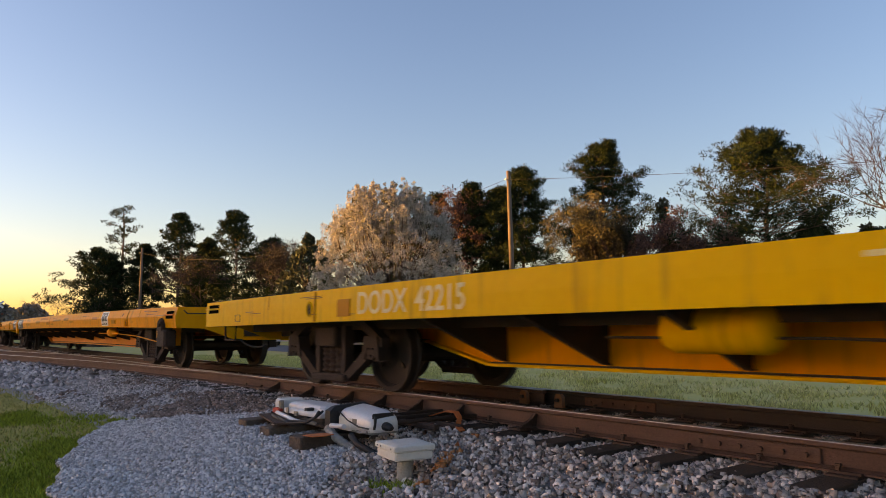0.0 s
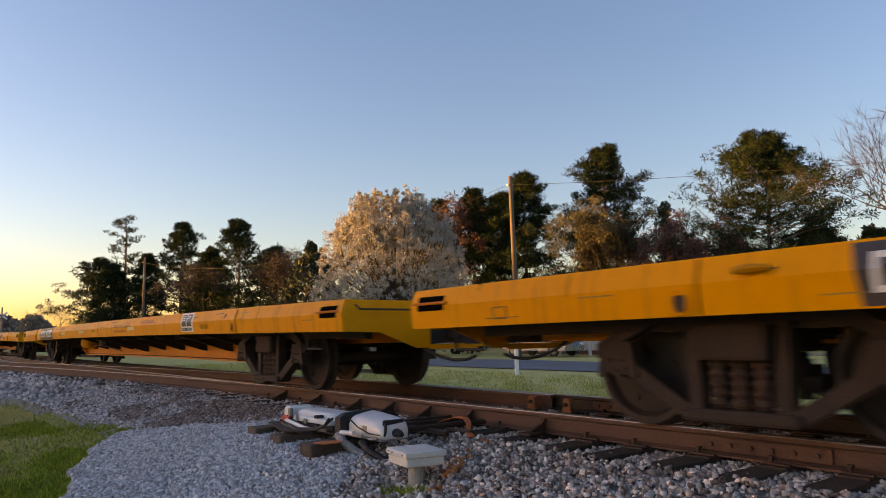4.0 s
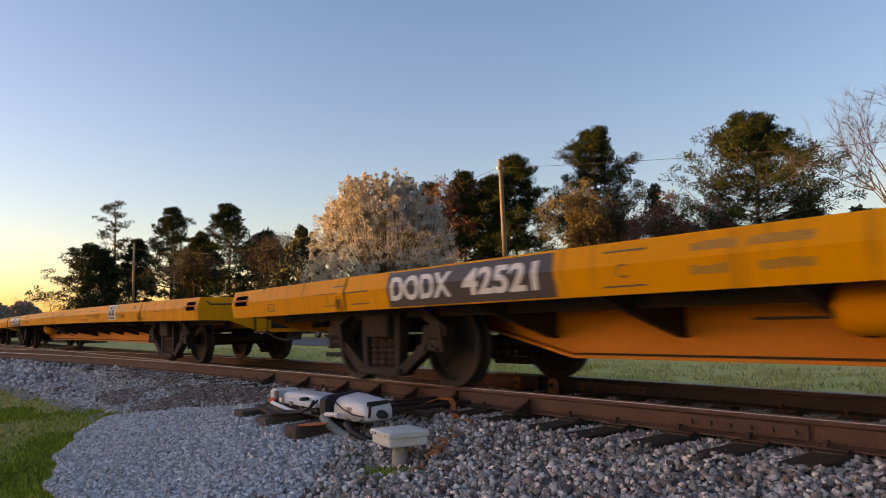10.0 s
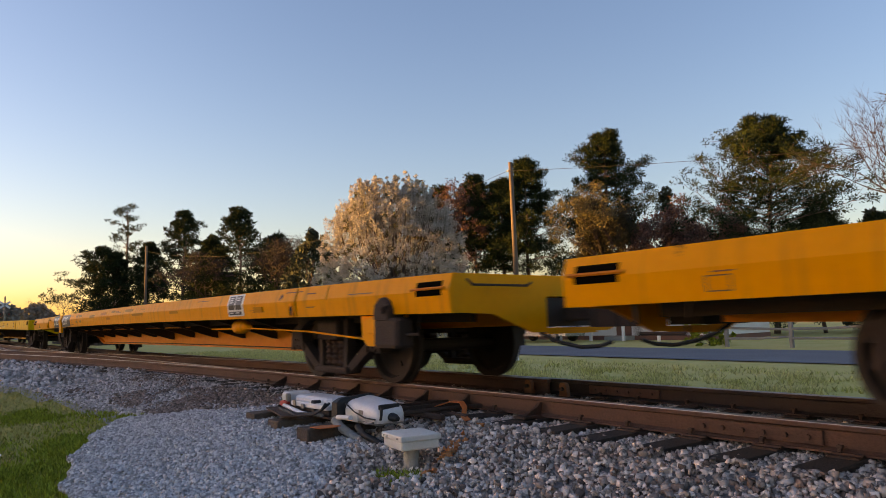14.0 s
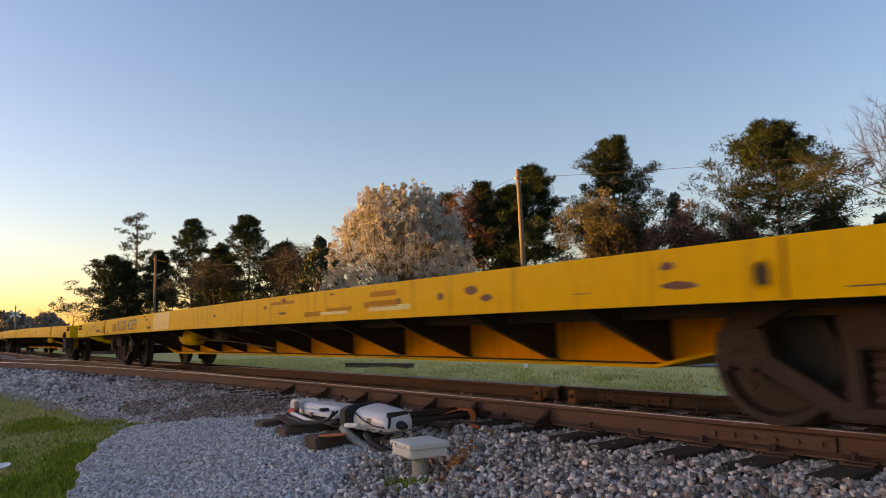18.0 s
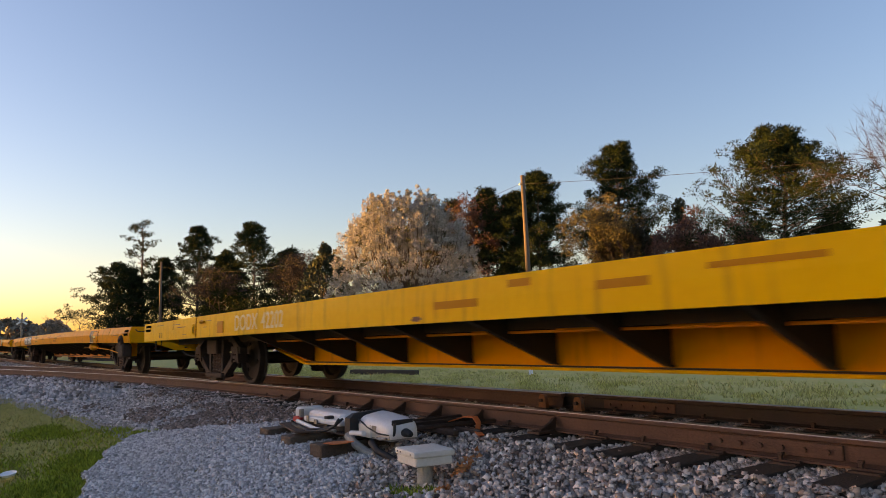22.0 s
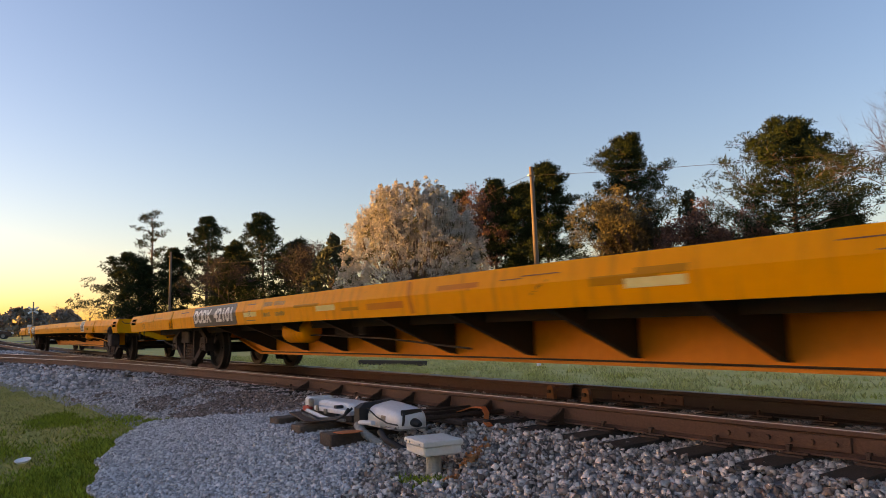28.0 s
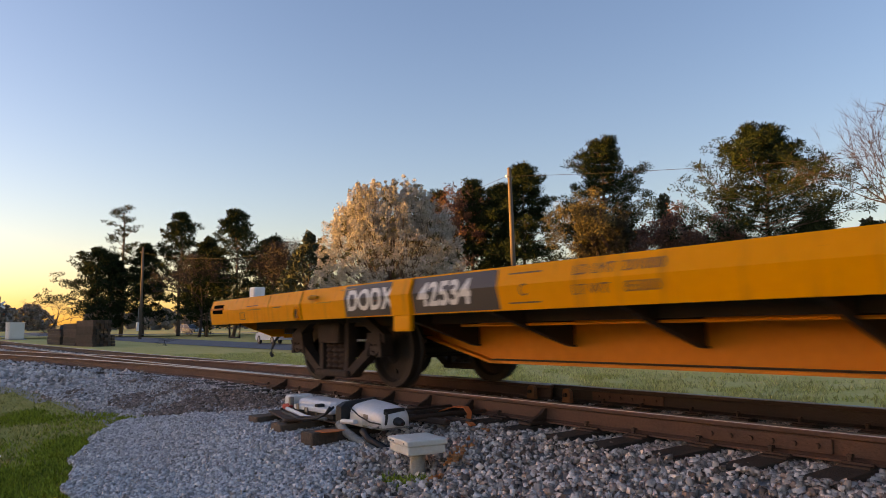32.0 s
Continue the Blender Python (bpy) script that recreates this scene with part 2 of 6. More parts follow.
M = dict(
    golden=car_paint("golden_paint", (0.90, 0.325, 0.003), (0.82, 0.275, 0.003), 0.70, 1),
    yellow=car_paint("yellow_paint", (0.86, 0.46, 0.003), (0.78, 0.38, 0.004), 0.72, 3),
    orange=material("orange_underframe_paint", (0.88, 0.27, 0.006), 0.6, 0, (0.74, 0.21, 0.006), 1.5, 12, 0.1),
    black=material("black_panel_paint", (0.022, 0.02, 0.024), 0.45, 0, (0.04, 0.035, 0.035), 2, 30, 0.05),
    white=material("white_lettering", (0.78, 0.76, 0.72), 0.5, 0, (0.6, 0.58, 0.54), 5, 60, 0.05),
    faded=material("faded_white_lettering", (0.80, 0.66, 0.40), 0.55, 0, (0.74, 0.52, 0.14), 4, 40, 0.05),
    wornink=material("worn_dark_stencil", (0.50, 0.24, 0.02), 0.5, 0, (0.22, 0.11, 0.02), 22, 60, 0.0),
    ink=material("dark_lettering", (0.16, 0.085, 0.03), 0.5, 0, (0.10, 0.055, 0.025), 5, 50, 0.0),
    patch=material("pale_patch_paint", (0.80, 0.66, 0.30), 0.45, 0, (0.7, 0.5, 0.15), 3, 30, 0.05),
    # matt black painted in place of the shade inside openings
    void=material("cavity_shade", (0.006, 0.005, 0.004), 0.95, 0, None, 5, 40, 0, spec=0.0),
    brownfield=material("faded_brown_panel", (0.24, 0.12, 0.03), 0.5, 0, (0.34, 0.17, 0.03), 5, 30, 0.05),
    darkpatch=material("brown_touch_up", (0.46, 0.17, 0.005), 0.5, 0, (0.54, 0.21, 0.004), 3, 30, 0.05, spec=0.12),
    redmark=material("red_band_paint", (0.58, 0.155, 0.015), 0.5, 0, (0.64, 0.21, 0.012), 3, 30, 0.05, spec=0.12),
    bogie=material("grimy_cast_steel", (0.026, 0.016, 0.012), 0.85, 0.0, (0.060, 0.033, 0.024), 5, 50, 0.4, 80),
    bare=material("bare_rusty_steel", (0.16, 0.07, 0.06), 0.8, 0, (0.24, 0.10, 0.05), 8, 50, 0.2),
    bare_white=material("scraped_white_primer", (0.80, 0.60, 0.26), 0.55, 0, (0.84, 0.50, 0.06), 3, 18, 0.05),
    wheel=material("wheel_steel", (0.022, 0.016, 0.014), 0.7, 0.1, (0.040, 0.024, 0.018), 4, 40, 0.2),
    # grime plus the shade below the deck, both held in the colour
    under=material("grimy_shaded_underframe", (0.03, 0.022, 0.017), 0.8, 0, (0.07, 0.035, 0.015), 3, 30, 0.3),
    steel=material("dull_steel", (0.32, 0.30, 0.28), 0.45, 0.8, (0.2, 0.18, 0.16), 6, 60, 0.1),
    rail=material("rusty_rail", (0.135, 0.062, 0.038), 0.8, 0.0, (0.075, 0.036, 0.025), 3, 45, 0.35, 70),
    # grease and the train's shadow together make this rail colour darker
    oilshaderail=material("oily_shaded_rail", (0.030, 0.019, 0.015), 0.75, 0.0, (0.050, 0.028, 0.02), 3, 45, 0.35, 70),
    railhead=material("worn_rail_head", (0.42, 0.38, 0.35), 0.42, 1.0, (0.28, 0.24, 0.22), 5, 60, 0.08),
    plate=material("rusty_plate", (0.085, 0.045, 0.03), 0.75, 0.2, (0.05, 0.028, 0.02), 8, 60, 0.4),
    tie=material("creosoted_timber", (0.05, 0.034, 0.026), 0.85, 0, (0.085, 0.055, 0.038), 3, 50, 0.6, 45, rnd=0.35),
    oak=material("pale_sawn_timber", (0.12, 0.075, 0.050), 0.85, 0, (0.06, 0.042, 0.034), 4, 50, 0.6, 45, rnd=0.3),
    clip=material("orange_rust", (0.30, 0.11, 0.035), 0.8, 0, (0.16, 0.06, 0.03), 9, 60, 0.4),
    stone=material("ballast_stone", (0.70, 0.59, 0.53), 0.92, 0, (0.48, 0.375, 0.32), 6, 60, 0.25, 200, island=0.6, spec=0.08),
    gravel=material("walkway_gravel", (0.62, 0.58, 0.57), 0.92, 0, (0.52, 0.485, 0.475), 6, 60, 0.25, 200, island=0.45, spec=0.08),
    oldstone=material("weathered_ballast", (0.58, 0.53, 0.51), 0.92, 0, (0.38, 0.32, 0.295), 2, 60, 0.25, 200, island=0.55, spec=0.08),
    brownstone=material("brown_stone", (0.34, 0.24, 0.20), 0.92, 0, (0.20, 0.145, 0.12), 6, 60, 0.25, 200, island=0.5, spec=0.08),
    paintstone=material("orange_sprayed_stone", (0.75, 0.24, 0.06), 0.7, 0, (0.5, 0.2, 0.1), 20, 60, 0.4, 120, island=0.3),
    soil=material("ground_soil", (0.38, 0.355, 0.345), 0.95, 0, (0.26, 0.23, 0.22), 0.8, 14, 0.8, 25, spec=0.08),
    lawn=material("lawn_ground", (0.52, 0.42, 0.12), 0.95, 0, (0.68, 0.54, 0.25), 1.1, 9, 0.9, 14, spec=0.08),
    turf=material("dry_turf", (0.44, 0.34, 0.12), 0.95, 0, (0.20, 0.24, 0.03), 2.2, 24, 1.0, 40, spec=0.08),
    verge=material("verge_grass", (0.40, 0.37, 0.09), 0.9, 0, (0.66, 0.56, 0.28), 1.2, 12, 0, island=0.45, spec=0.08),
    # far trees: aerial haze is put into this pale base colour
    farwood=material("haze_paled_far_wood", (0.24, 0.21, 0.18), 0.9, 0, (0.18, 0.165, 0.15), 0.2, 3, 0, island=0.35),
    grass=material("green_grass", (0.27, 0.31, 0.035), 0.8, 0, (0.16, 0.22, 0.03), 1.6, 20, 0, island=0.5, spec=0.08),
    drygrass=material("dry_grass", (0.36, 0.30, 0.12), 0.8, 0, (0.24, 0.24, 0.06), 1.2, 20, 0, island=0.4, spec=0.08),
    asphalt=material("asphalt", (0.16, 0.165, 0.175), 0.85, 0, (0.11, 0.11, 0.12), 0.6, 40, 0.3),
    concrete=material("concrete", (0.42, 0.40, 0.36), 0.85, 0, (0.3, 0.28, 0.25), 3, 40, 0.3),
    machine=material("white_machine_enamel", (0.74, 0.74, 0.74), 0.35, 0, (0.6, 0.6, 0.6), 4, 30, 0.04),
    boxwhite=material("cream_fibreglass", (0.74, 0.72, 0.66), 0.5, 0, (0.62, 0.59, 0.52), 4, 40, 0.06),
    rubber=material("black_rubber", (0.012, 0.012, 0.013), 0.6, 0, (0.025, 0.024, 0.024), 8, 60, 0.2),
    conduit=material("grey_conduit", (0.34, 0.34, 0.33), 0.6, 0, (0.2, 0.2, 0.19), 8, 60, 0.1),
    redtape=material("red_tag", (0.65, 0.06, 0.035), 0.5, 0, (0.5, 0.05, 0.04), 8, 40, 0),
    strap=material("orange_webbing", (0.75, 0.17, 0.035), 0.7, 0, (0.55, 0.13, 0.04), 10, 80, 0.3),
    polewood=material("pole_timber", (0.15, 0.11, 0.08), 0.85, 0, (0.09, 0.07, 0.055), 2, 40, 0.5),
    wire=material("wire", (0.012, 0.012, 0.014), 0.8, 0.0, None, 5, 40, 0),
    bark=material("pine_bark", (0.085, 0.062, 0.048), 0.9, 0, (0.14, 0.10, 0.075), 2, 20, 0.6, 20),
    twig=material("bare_twigs", (0.026, 0.021, 0.02), 0.9, 0, (0.042, 0.033, 0.03), 2, 20, 0),
    needle=material("pine_needles", (0.025, 0.039, 0.016), 0.85, 0, (0.017, 0.029, 0.013), 0.5, 6, 0, island=0.5, spec=0.08),
    needle_warm=material("olive_needles", (0.040, 0.035, 0.010), 0.75, 0, (0.028, 0.027, 0.010), 0.5, 6, 0, island=0.5),
    cedar=material("dark_evergreen", (0.026, 0.040, 0.018), 0.8, 0, (0.04, 0.055, 0.024), 0.5, 6, 0, island=0.4),
    redbud=material("red_buds", (0.12, 0.055, 0.04), 0.8, 0, (0.09, 0.05, 0.04), 0.5, 6, 0, island=0.5),
    blossom=material("white_blossom", (0.54, 0.53, 0.49), 0.8, 0, (0.25, 0.225, 0.17), 1.2, 9, 0, island=0.3, spec=0.08),
    young=material("young_leaves", (0.11, 0.095, 0.035), 0.75, 0, (0.07, 0.065, 0.022), 1.2, 9, 0, island=0.4),
    wallwhite=material("white_siding", (0.7, 0.69, 0.66), 0.6, 0, (0.6, 0.58, 0.55), 1, 20, 0.1),
    brick=material("red_brick", (0.24, 0.10, 0.065), 0.85, 0, (0.17, 0.075, 0.055), 3, 30, 0.3),
    roof=material("grey_shingles", (0.10, 0.095, 0.09), 0.9, 0, (0.06, 0.055, 0.055), 2, 30, 0.4),
    glass=material("window_glass", (0.03, 0.035, 0.04), 0.12, 0, (0.02, 0.025, 0.03), 2, 10, 0),
    fence=material("grey_fence_rail", (0.24, 0.23, 0.21), 0.85, 0, (0.15, 0.14, 0.13), 3, 40, 0.4),
    carwhite=material("white_car_paint", (0.72, 0.73, 0.75), 0.25, 0, (0.66, 0.67, 0.7), 2, 20, 0),
    carsilver=material("silver_car_paint", (0.45, 0.46, 0.48), 0.25, 0.6, (0.4, 0.41, 0.43), 2, 20, 0),
    cardark=material("dark_red_car_paint", (0.055, 0.022, 0.024), 0.25, 0, (0.04, 0.018, 0.02), 2, 20, 0),
    carblack=material("black_car_paint", (0.015, 0.016, 0.018), 0.25, 0, (0.02, 0.02, 0.022), 2, 20, 0),
    paper=material("white_plastic", (0.8, 0.8, 0.8), 0.5, 0, (0.7, 0.7, 0.7), 8, 40, 0),
    lamp_red=material("signal_lens", (0.10, 0.01, 0.01), 0.2, 0, None, 8, 40, 0),
)


# ---- mesh tools ----
class Geo:
    """Vertices and faces of one mesh."""

    def __init__(self):
        self.v, self.f = [], []

    def box(self, x0, x1, y0, y1, z0, z1, c=0.0):
        if c <= 0:
            b = len(self.v)
            self.v += [(x, y, z) for z in (z0, z1) for y in (y0, y1) for x in (x0, x1)]
            self.f += [tuple(b + i for i in q) for q in ((0, 2, 3, 1), (4, 5, 7, 6), (0, 1, 5, 4), (2, 6, 7, 3), (0, 4, 6, 2), (1, 3, 7, 5))]
        else:
            ring = lambda k: [(x0 + k, y0 + c + k), (x0 + c + k, y0 + k), (x1 - c - k, y0 + k), (x1 - k, y0 + c + k), (x1 - k, y1 - c - k), (x1 - c - k, y1 - k), (x0 + c + k, y1 - k), (x0 + k, y1 - c - k)]
            self.loft([[(x, y, z) for x, y in ring(k)] for z, k in ((z0, c * 0.6), (z0 + c, 0), (z1 - c, 0), (z1, c * 0.6))])
        return self

    def loft(self, rings, caps=True, closed=True):
        b, n = len(self.v), len(rings[0])
        for r in rings:
            self.v += [tuple(p) for p in r]
        for k in range(len(rings) - 1):
            for i in range(n if closed else n - 1):
                j = (i + 1) % n
                self.f.append((b + k * n + i, b + k * n + j, b + (k + 1) * n + j, b + (k + 1) * n + i))
        if caps and closed:
            self.f.append(tuple(b + i for i in reversed(range(n))))
            self.f.append(tuple(b + (len(rings) - 1) * n + i for i in range(n)))
        return self

    def prism(self, poly, axis, a, b):
        """A polygon drawn out along an axis: 'x': (y, z), 'y': (x, z), 'z': (x, y)."""
        put = {"x": lambda p, k: (k, p[0], p[1]), "y": lambda p, k: (p[0], k, p[1]), "z": lambda p, k: (p[0], p[1], k)}[axis]
        return self.loft([[put(p, a) for p in poly], [put(p, b) for p in poly]])

    def tube(self, pts, radii, n=8):
        if not hasattr(radii, "__len__"):
            radii = [radii] * len(pts)
        rings = []
        P = [Vector(p) for p in pts]
        for i, p in enumerate(P):
            d = (P[min(i + 1, len(P) - 1)] - P[max(i - 1, 0)]).normalized()
            u = d.cross(Vector((0, 0, 1)) if abs(d.z) < 0.9 else Vector((1, 0, 0))).normalized()
            w = d.cross(u)
            rings.append([p + (u * math.cos(k) + w * math.sin(k)) * radii[i] for k in (2 * math.pi * j / n for j in range(n))])
        return self.loft(rings)

    def disc(self, x, y, z, r, y1, n=24):
        """A wheel-like cylinder along y from y to y1."""
        return self.prism([(x + r * math.cos(2 * math.pi * k / n), z + r * math.sin(2 * math.pi * k / n)) for k in range(n)], "y", y, y1)

    def mesh(self, name, mat, smooth=False):
        me = bpy.data.meshes.new(name)
        me.from_pydata(self.v, [], self.f)
        me.materials.append(mat)
        bm = bmesh.new()
        bm.from_mesh(me)
        bmesh.ops.recalc_face_normals(bm, faces=bm.faces)
        bm.to_mesh(me)
        bm.free()
        if smooth:
            for p in me.polygons:
                p.use_smooth = True
        me.update()
        return me


def part(name, geo, mat, parent, label="", smooth=False, at=None):
    me = geo if isinstance(geo, bpy.types.Mesh) else geo.mesh(name, mat, smooth)
    ob = new(name, me)
    ob.parent = parent
    if at is not None:
        ob.matrix_basis = at
    return tagged(ob, label)


def thing(name, m, label, category, group="", kind=""):
    ob = new(name)
    ob.matrix_basis = m
    return tagged(ob, label, category, group, kind)


def raw_mesh(name, V, Fq, mat, smooth=False):
    """A mesh from numpy arrays: vertices (n,3) and faces (m,3) or (m,4)."""
    me = bpy.data.meshes.new(name)
    k = Fq.shape[1]
    me.vertices.add(len(V))
    me.vertices.foreach_set("co", V.astype(np.float32).ravel())
    me.loops.add(Fq.size)
    me.loops.foreach_set("vertex_index", Fq.astype(np.int32).ravel())
    me.polygons.add(len(Fq))
    me.polygons.foreach_set("loop_start", np.arange(0, Fq.size, k, dtype=np.int32))
    if smooth:
        me.polygons.foreach_set("use_smooth", np.ones(len(Fq), dtype=bool))
    me.materials.append(mat)
    me.update(calc_edges=True)
    return me


# ---- ground ----
RAIL_Y = (0.0, 1.51)
TRACK_Y = 0.755


def rise(x):
    """Height of the rail head along the line, which climbs gently away to the left."""
    d = max(0.0, -15.0 - x)
    return 1.06e-4 * d * d if d < 50 else 0.265 + (d - 50) * 0.0106


def fork(x):
    """Sideways shift of the branch line: it leaves at the switch and then runs beside the main line."""
    d = max(0.0, -7.0 - x)
    if d < 20:
        return -d * d / 210.0
    return -1.905 - 0.19 * min(d - 20, 9.0) - 1.1 * smooth(29.0, 44.0, d) * (1 if d > 29 else 0)


def smooth(a, b, v):
    k = min(1.0, max(0.0, (v - a) / (b - a)))
    return k * k * (3 - 2 * k)


def ground_z(x, y):
    """The height of the soil."""
    z0 = rise(x)
    yn = y - fork(x)                       # near edge follows the branch
    far = smooth(2.3, 3.6, y)
    stops = ((-0.58, 0.0), (-1.45, 0.15), (-2.7, 0.31), (-4.0, 0.42), (-9.0, 0.50))
    drop = 0.0 if yn > -0.58 else 0.50
    for (a, da), (b, db) in zip(stops[:-1], stops[1:]):
        if b <= yn <= a:
            drop = da + (db - da) * (a - yn) / (a - b)
    z = z0 - 0.225 - drop - 0.28 * far
    mound = math.exp(-((x + 6.6) / 1.9) ** 2 - ((y + 1.9) / 0.8) ** 2)
    dip = math.exp(-((x + 4.16) / 0.34) ** 2 - ((y + 1.60) / 0.26) ** 2)
    ties = math.exp(-((x + 5.75) / 0.95) ** 2 - ((y + 1.70) / 0.34) ** 2)
    return z - 0.075 * dip + 0.012 * ties + 0.11 * mound + 0.015 * noise.noise((x * 0.7, y * 0.7, 0))


def axis_steps(stops):
    out = []
    for a, b, s in stops:
        n = max(1, int(round((b - a) / s)))
        out += [a + (b - a) * i / n for i in range(n)]
    return out + [stops[-1][1]]


def build_ground():
    xs = axis_steps([(-1500, -300, 200), (-300, -60, 12), (-60, -14, 1.0), (-14, 4, 0.2), (4, 40, 2), (40, 300, 26), (300, 1500, 200)])
    ys = axis_steps([(-1500, -200, 200), (-200, -20, 15), (-20, -5, 1.0), (-5, 4, 0.2), (4, 30, 1.0), (30, 200, 10), (200, 1500, 200)])
    V = np.array([(x, y, ground_z(x, y)) for y in ys for x in xs])
    nx = len(xs)
    Fq = np.array([(j * nx + i, j * nx + i + 1, (j + 1) * nx + i + 1, (j + 1) * nx + i) for j in range(len(ys) - 1) for i in range(nx - 1)])
    me = raw_mesh("ground", V, Fq, M["soil"], True)
    me.materials.append(M["lawn"])
    cx = V[Fq].mean(axis=1)
    fk = np.array([fork(x) for x in cx[:, 0]])
    me.materials.append(M["turf"])
    idx = (cx[:, 1] > 3.0).astype(np.int32) + 2 * (cx[:, 1] - fk < -2.3).astype(np.int32)
    me.polygons.foreach_set("material_index", idx)
    tagged(new("ground", me), "grassy ground with gravel soil beside the railway", "ground", kind="structure")


build_ground()


# ---- track ----
TIE_TOP = -0.178


def rail_run(name, points, label, side="rail"):
    """One rail with foot, web and head, swept along points (x, y, z of the head's middle)."""
    rail_thing = tagged(new(name), label, "rail", kind="structure")
    foot = [(-0.07, -0.172), (0.07, -0.172), (0.07, -0.160), (0.012, -0.142), (0.012, -0.045), (0.036, -0.034), (0.036, -0.006), (-0.036, -0.006), (-0.036, -0.034), (-0.012, -0.045), (-0.012, -0.142), (-0.07, -0.160)]
    head = [(-0.036, -0.006), (0.036, -0.006), (0.034, -0.001), (0.022, 0.002), (-0.022, 0.002), (-0.034, -0.001)]
    for nm, prof, mt in (("web", foot, M[side]), ("running_surface", head, M["railhead"])):
        g = Geo()
        g.loft([[(x, y + a, z + b) for a, b in prof] for x, y, z in points])
        part(nm, g, mt, rail_thing, "shiny worn rail head" if nm == "running_surface" else "")
    return rail_thing


def line_points(x0, x1, fy):
    xs = axis_steps([(x0, -60, 6.0), (-60, -8, 1.5), (-8, x1, 4.0)])
    return [(x, fy(x), rise(x)) for x in xs]


# far rail only: shade under the train is part of its dark colour
far_rail = rail_run("rail", line_points(-330, 60, lambda x: RAIL_Y[1] + 0.036), "steel rail darkened for oil and the train's shade, polished head, on timber ties", "oilshaderail")
stock_rail = rail_run("rail", line_points(-120, 60, lambda x: RAIL_Y[0] + 0.036 + fork(x)), "rusty stock rail curving off to the branch line")
main_xs = [(x, 0.036 + 0.085 * smooth(-14.0, -5.6, x), rise(x) - 0.004) for x in axis_steps([(-330, -60, 6), (-60, -5.6, 0.9)])]
point_rail = rail_run("switch_point", main_xs, "rusty switch point rail lying against the stock rail")
branch_rail = rail_run("rail", [(x, 1.546 + fork(x) - 0.085 * smooth(-14.0, -5.6, x), rise(x) - 0.004) for x in axis_steps([(-120, -60, 6), (-60, -5.6, 0.9)])], "rusty closure rail of the branch line")


def build_ties():
    g0 = Geo().box(-0.11, 0.11, -1.3, 1.3, -0.18, 0, 0.012)
    me = g0.mesh("tie", M["tie"])
    me2 = Geo().box(-0.11, 0.11, -2.45, 1.3, -0.18, 0, 0.012).mesh("tie", M["oak"])
    plate = Geo().box(-0.09, 0.09, -0.17, 0.17, 0.0, 0.012).box(-0.09, 0.09, -0.115, -0.085, 0.012, 0.024).box(-0.09, 0.09, 0.085, 0.115, 0.012, 0.024).mesh("tie_plate", M["plate"])
    spike = Geo().box(-0.011, 0.011, -0.011, 0.011, 0.0, 0.04).box(-0.016, 0.016, -0.008, 0.026, 0.034, 0.05).mesh("spike", M["plate"])
    brace = Geo().prism([(-0.24, 0.012), (-0.05, 0.012), (-0.03, 0.115), (-0.05, 0.125), (-0.09, 0.085), (-0.22, 0.03)], "x", -0.018, 0.018).box(-0.07, 0.07, -0.30, -0.10, 0.0, 0.02).mesh("rail_brace", M["plate"])
    bed = tagged(new("track_bed"), "row of dark creosoted timber railway ties in ballast", "railway ties", kind="structure")
    rng = random.Random(4)
    x, i, rest = 6.0, 0, Geo()
    while x > -100:
        j = rng.uniform(-0.03, 0.03)
        z = rise(x) + TIE_TOP + rng.uniform(-0.006, 0.002)
        if -7.05 < x < -4.95:
            x -= 0.515
            i += 1
            continue
        if x > -32:
            t = part("tie", me, None, bed, at=pose(x + j, TRACK_Y + rng.uniform(-0.06, 0.05), z, 0, 0, rng.uniform(-1.2, 1.2)))
            for ry in (0.036, 1.546):
                part("tie_plate", plate, None, bed, at=pose(x + j, ry, z))
            if x > -12:
                for ry, s in ((0.036, -1), (1.546, 1), (1.546, -1)):
                    part("spike", spike, None, bed, at=pose(x + j + 0.05 * s, ry + s * 0.083, z + 0.012, 0, 0, 0 if s < 0 else 180))
            if -9.5 < x < -4.0 and i % 2 == 0:
                part("rail_brace", brace, None, bed, at=pose(x + j + 0.02, 0.036, z + 0.012))
        if x < -12:
            b0 = fork(x)
            rest.box(x + j - 0.11, x + j + 0.11, TRACK_Y - 1.3 + b0, TRACK_Y - 0.9 if x > -32 else TRACK_Y + 1.3 + b0 * 0.4, z - 0.18, z - 0.004)
            if x <= -32:
                rest.box(x + j - 0.11, x + j + 0.11, TRACK_Y + 1.3 + b0 * 0.4 + 0.01, TRACK_Y + 1.31 + 0.01, z - 0.18, z - 0.004)
        x -= 0.515
        i += 1
    for lx, ly in ((-6.70, 0.02), (-6.0, -0.06), (-5.32, -0.10)):
        part("tie", me2, None, bed, "long switch tie carrying the machine", at=pose(lx, TRACK_Y + ly, TIE_TOP - 0.012, 0, 0, rng.uniform(-1, 1)))
        for ry in (0.036, 1.546):
            part("tie_plate", plate, None, bed, at=pose(lx, ry, TIE_TOP))
        part("rail_brace", brace, None, bed, at=pose(lx + 0.02, 0.036, TIE_TOP + 0.012))
    for lx in (-6.3, -5.57):
        part("tie", me, None, bed, at=pose(lx, TRACK_Y, TIE_TOP - 0.004))
    tagged(part("tie_ends", rest, M["tie"], bed, "long switch ties carrying the branch line"), kind="stuff")
    # bolted joint bars on both rails
    joint = Geo().box(-0.45, 0.45, -0.034, -0.013, -0.14, -0.05, 0.004)
    for k in range(6):
        joint.tube([(-0.36 + k * 0.145, -0.055, -0.095), (-0.36 + k * 0.145, -0.03, -0.095)], 0.017, 6)
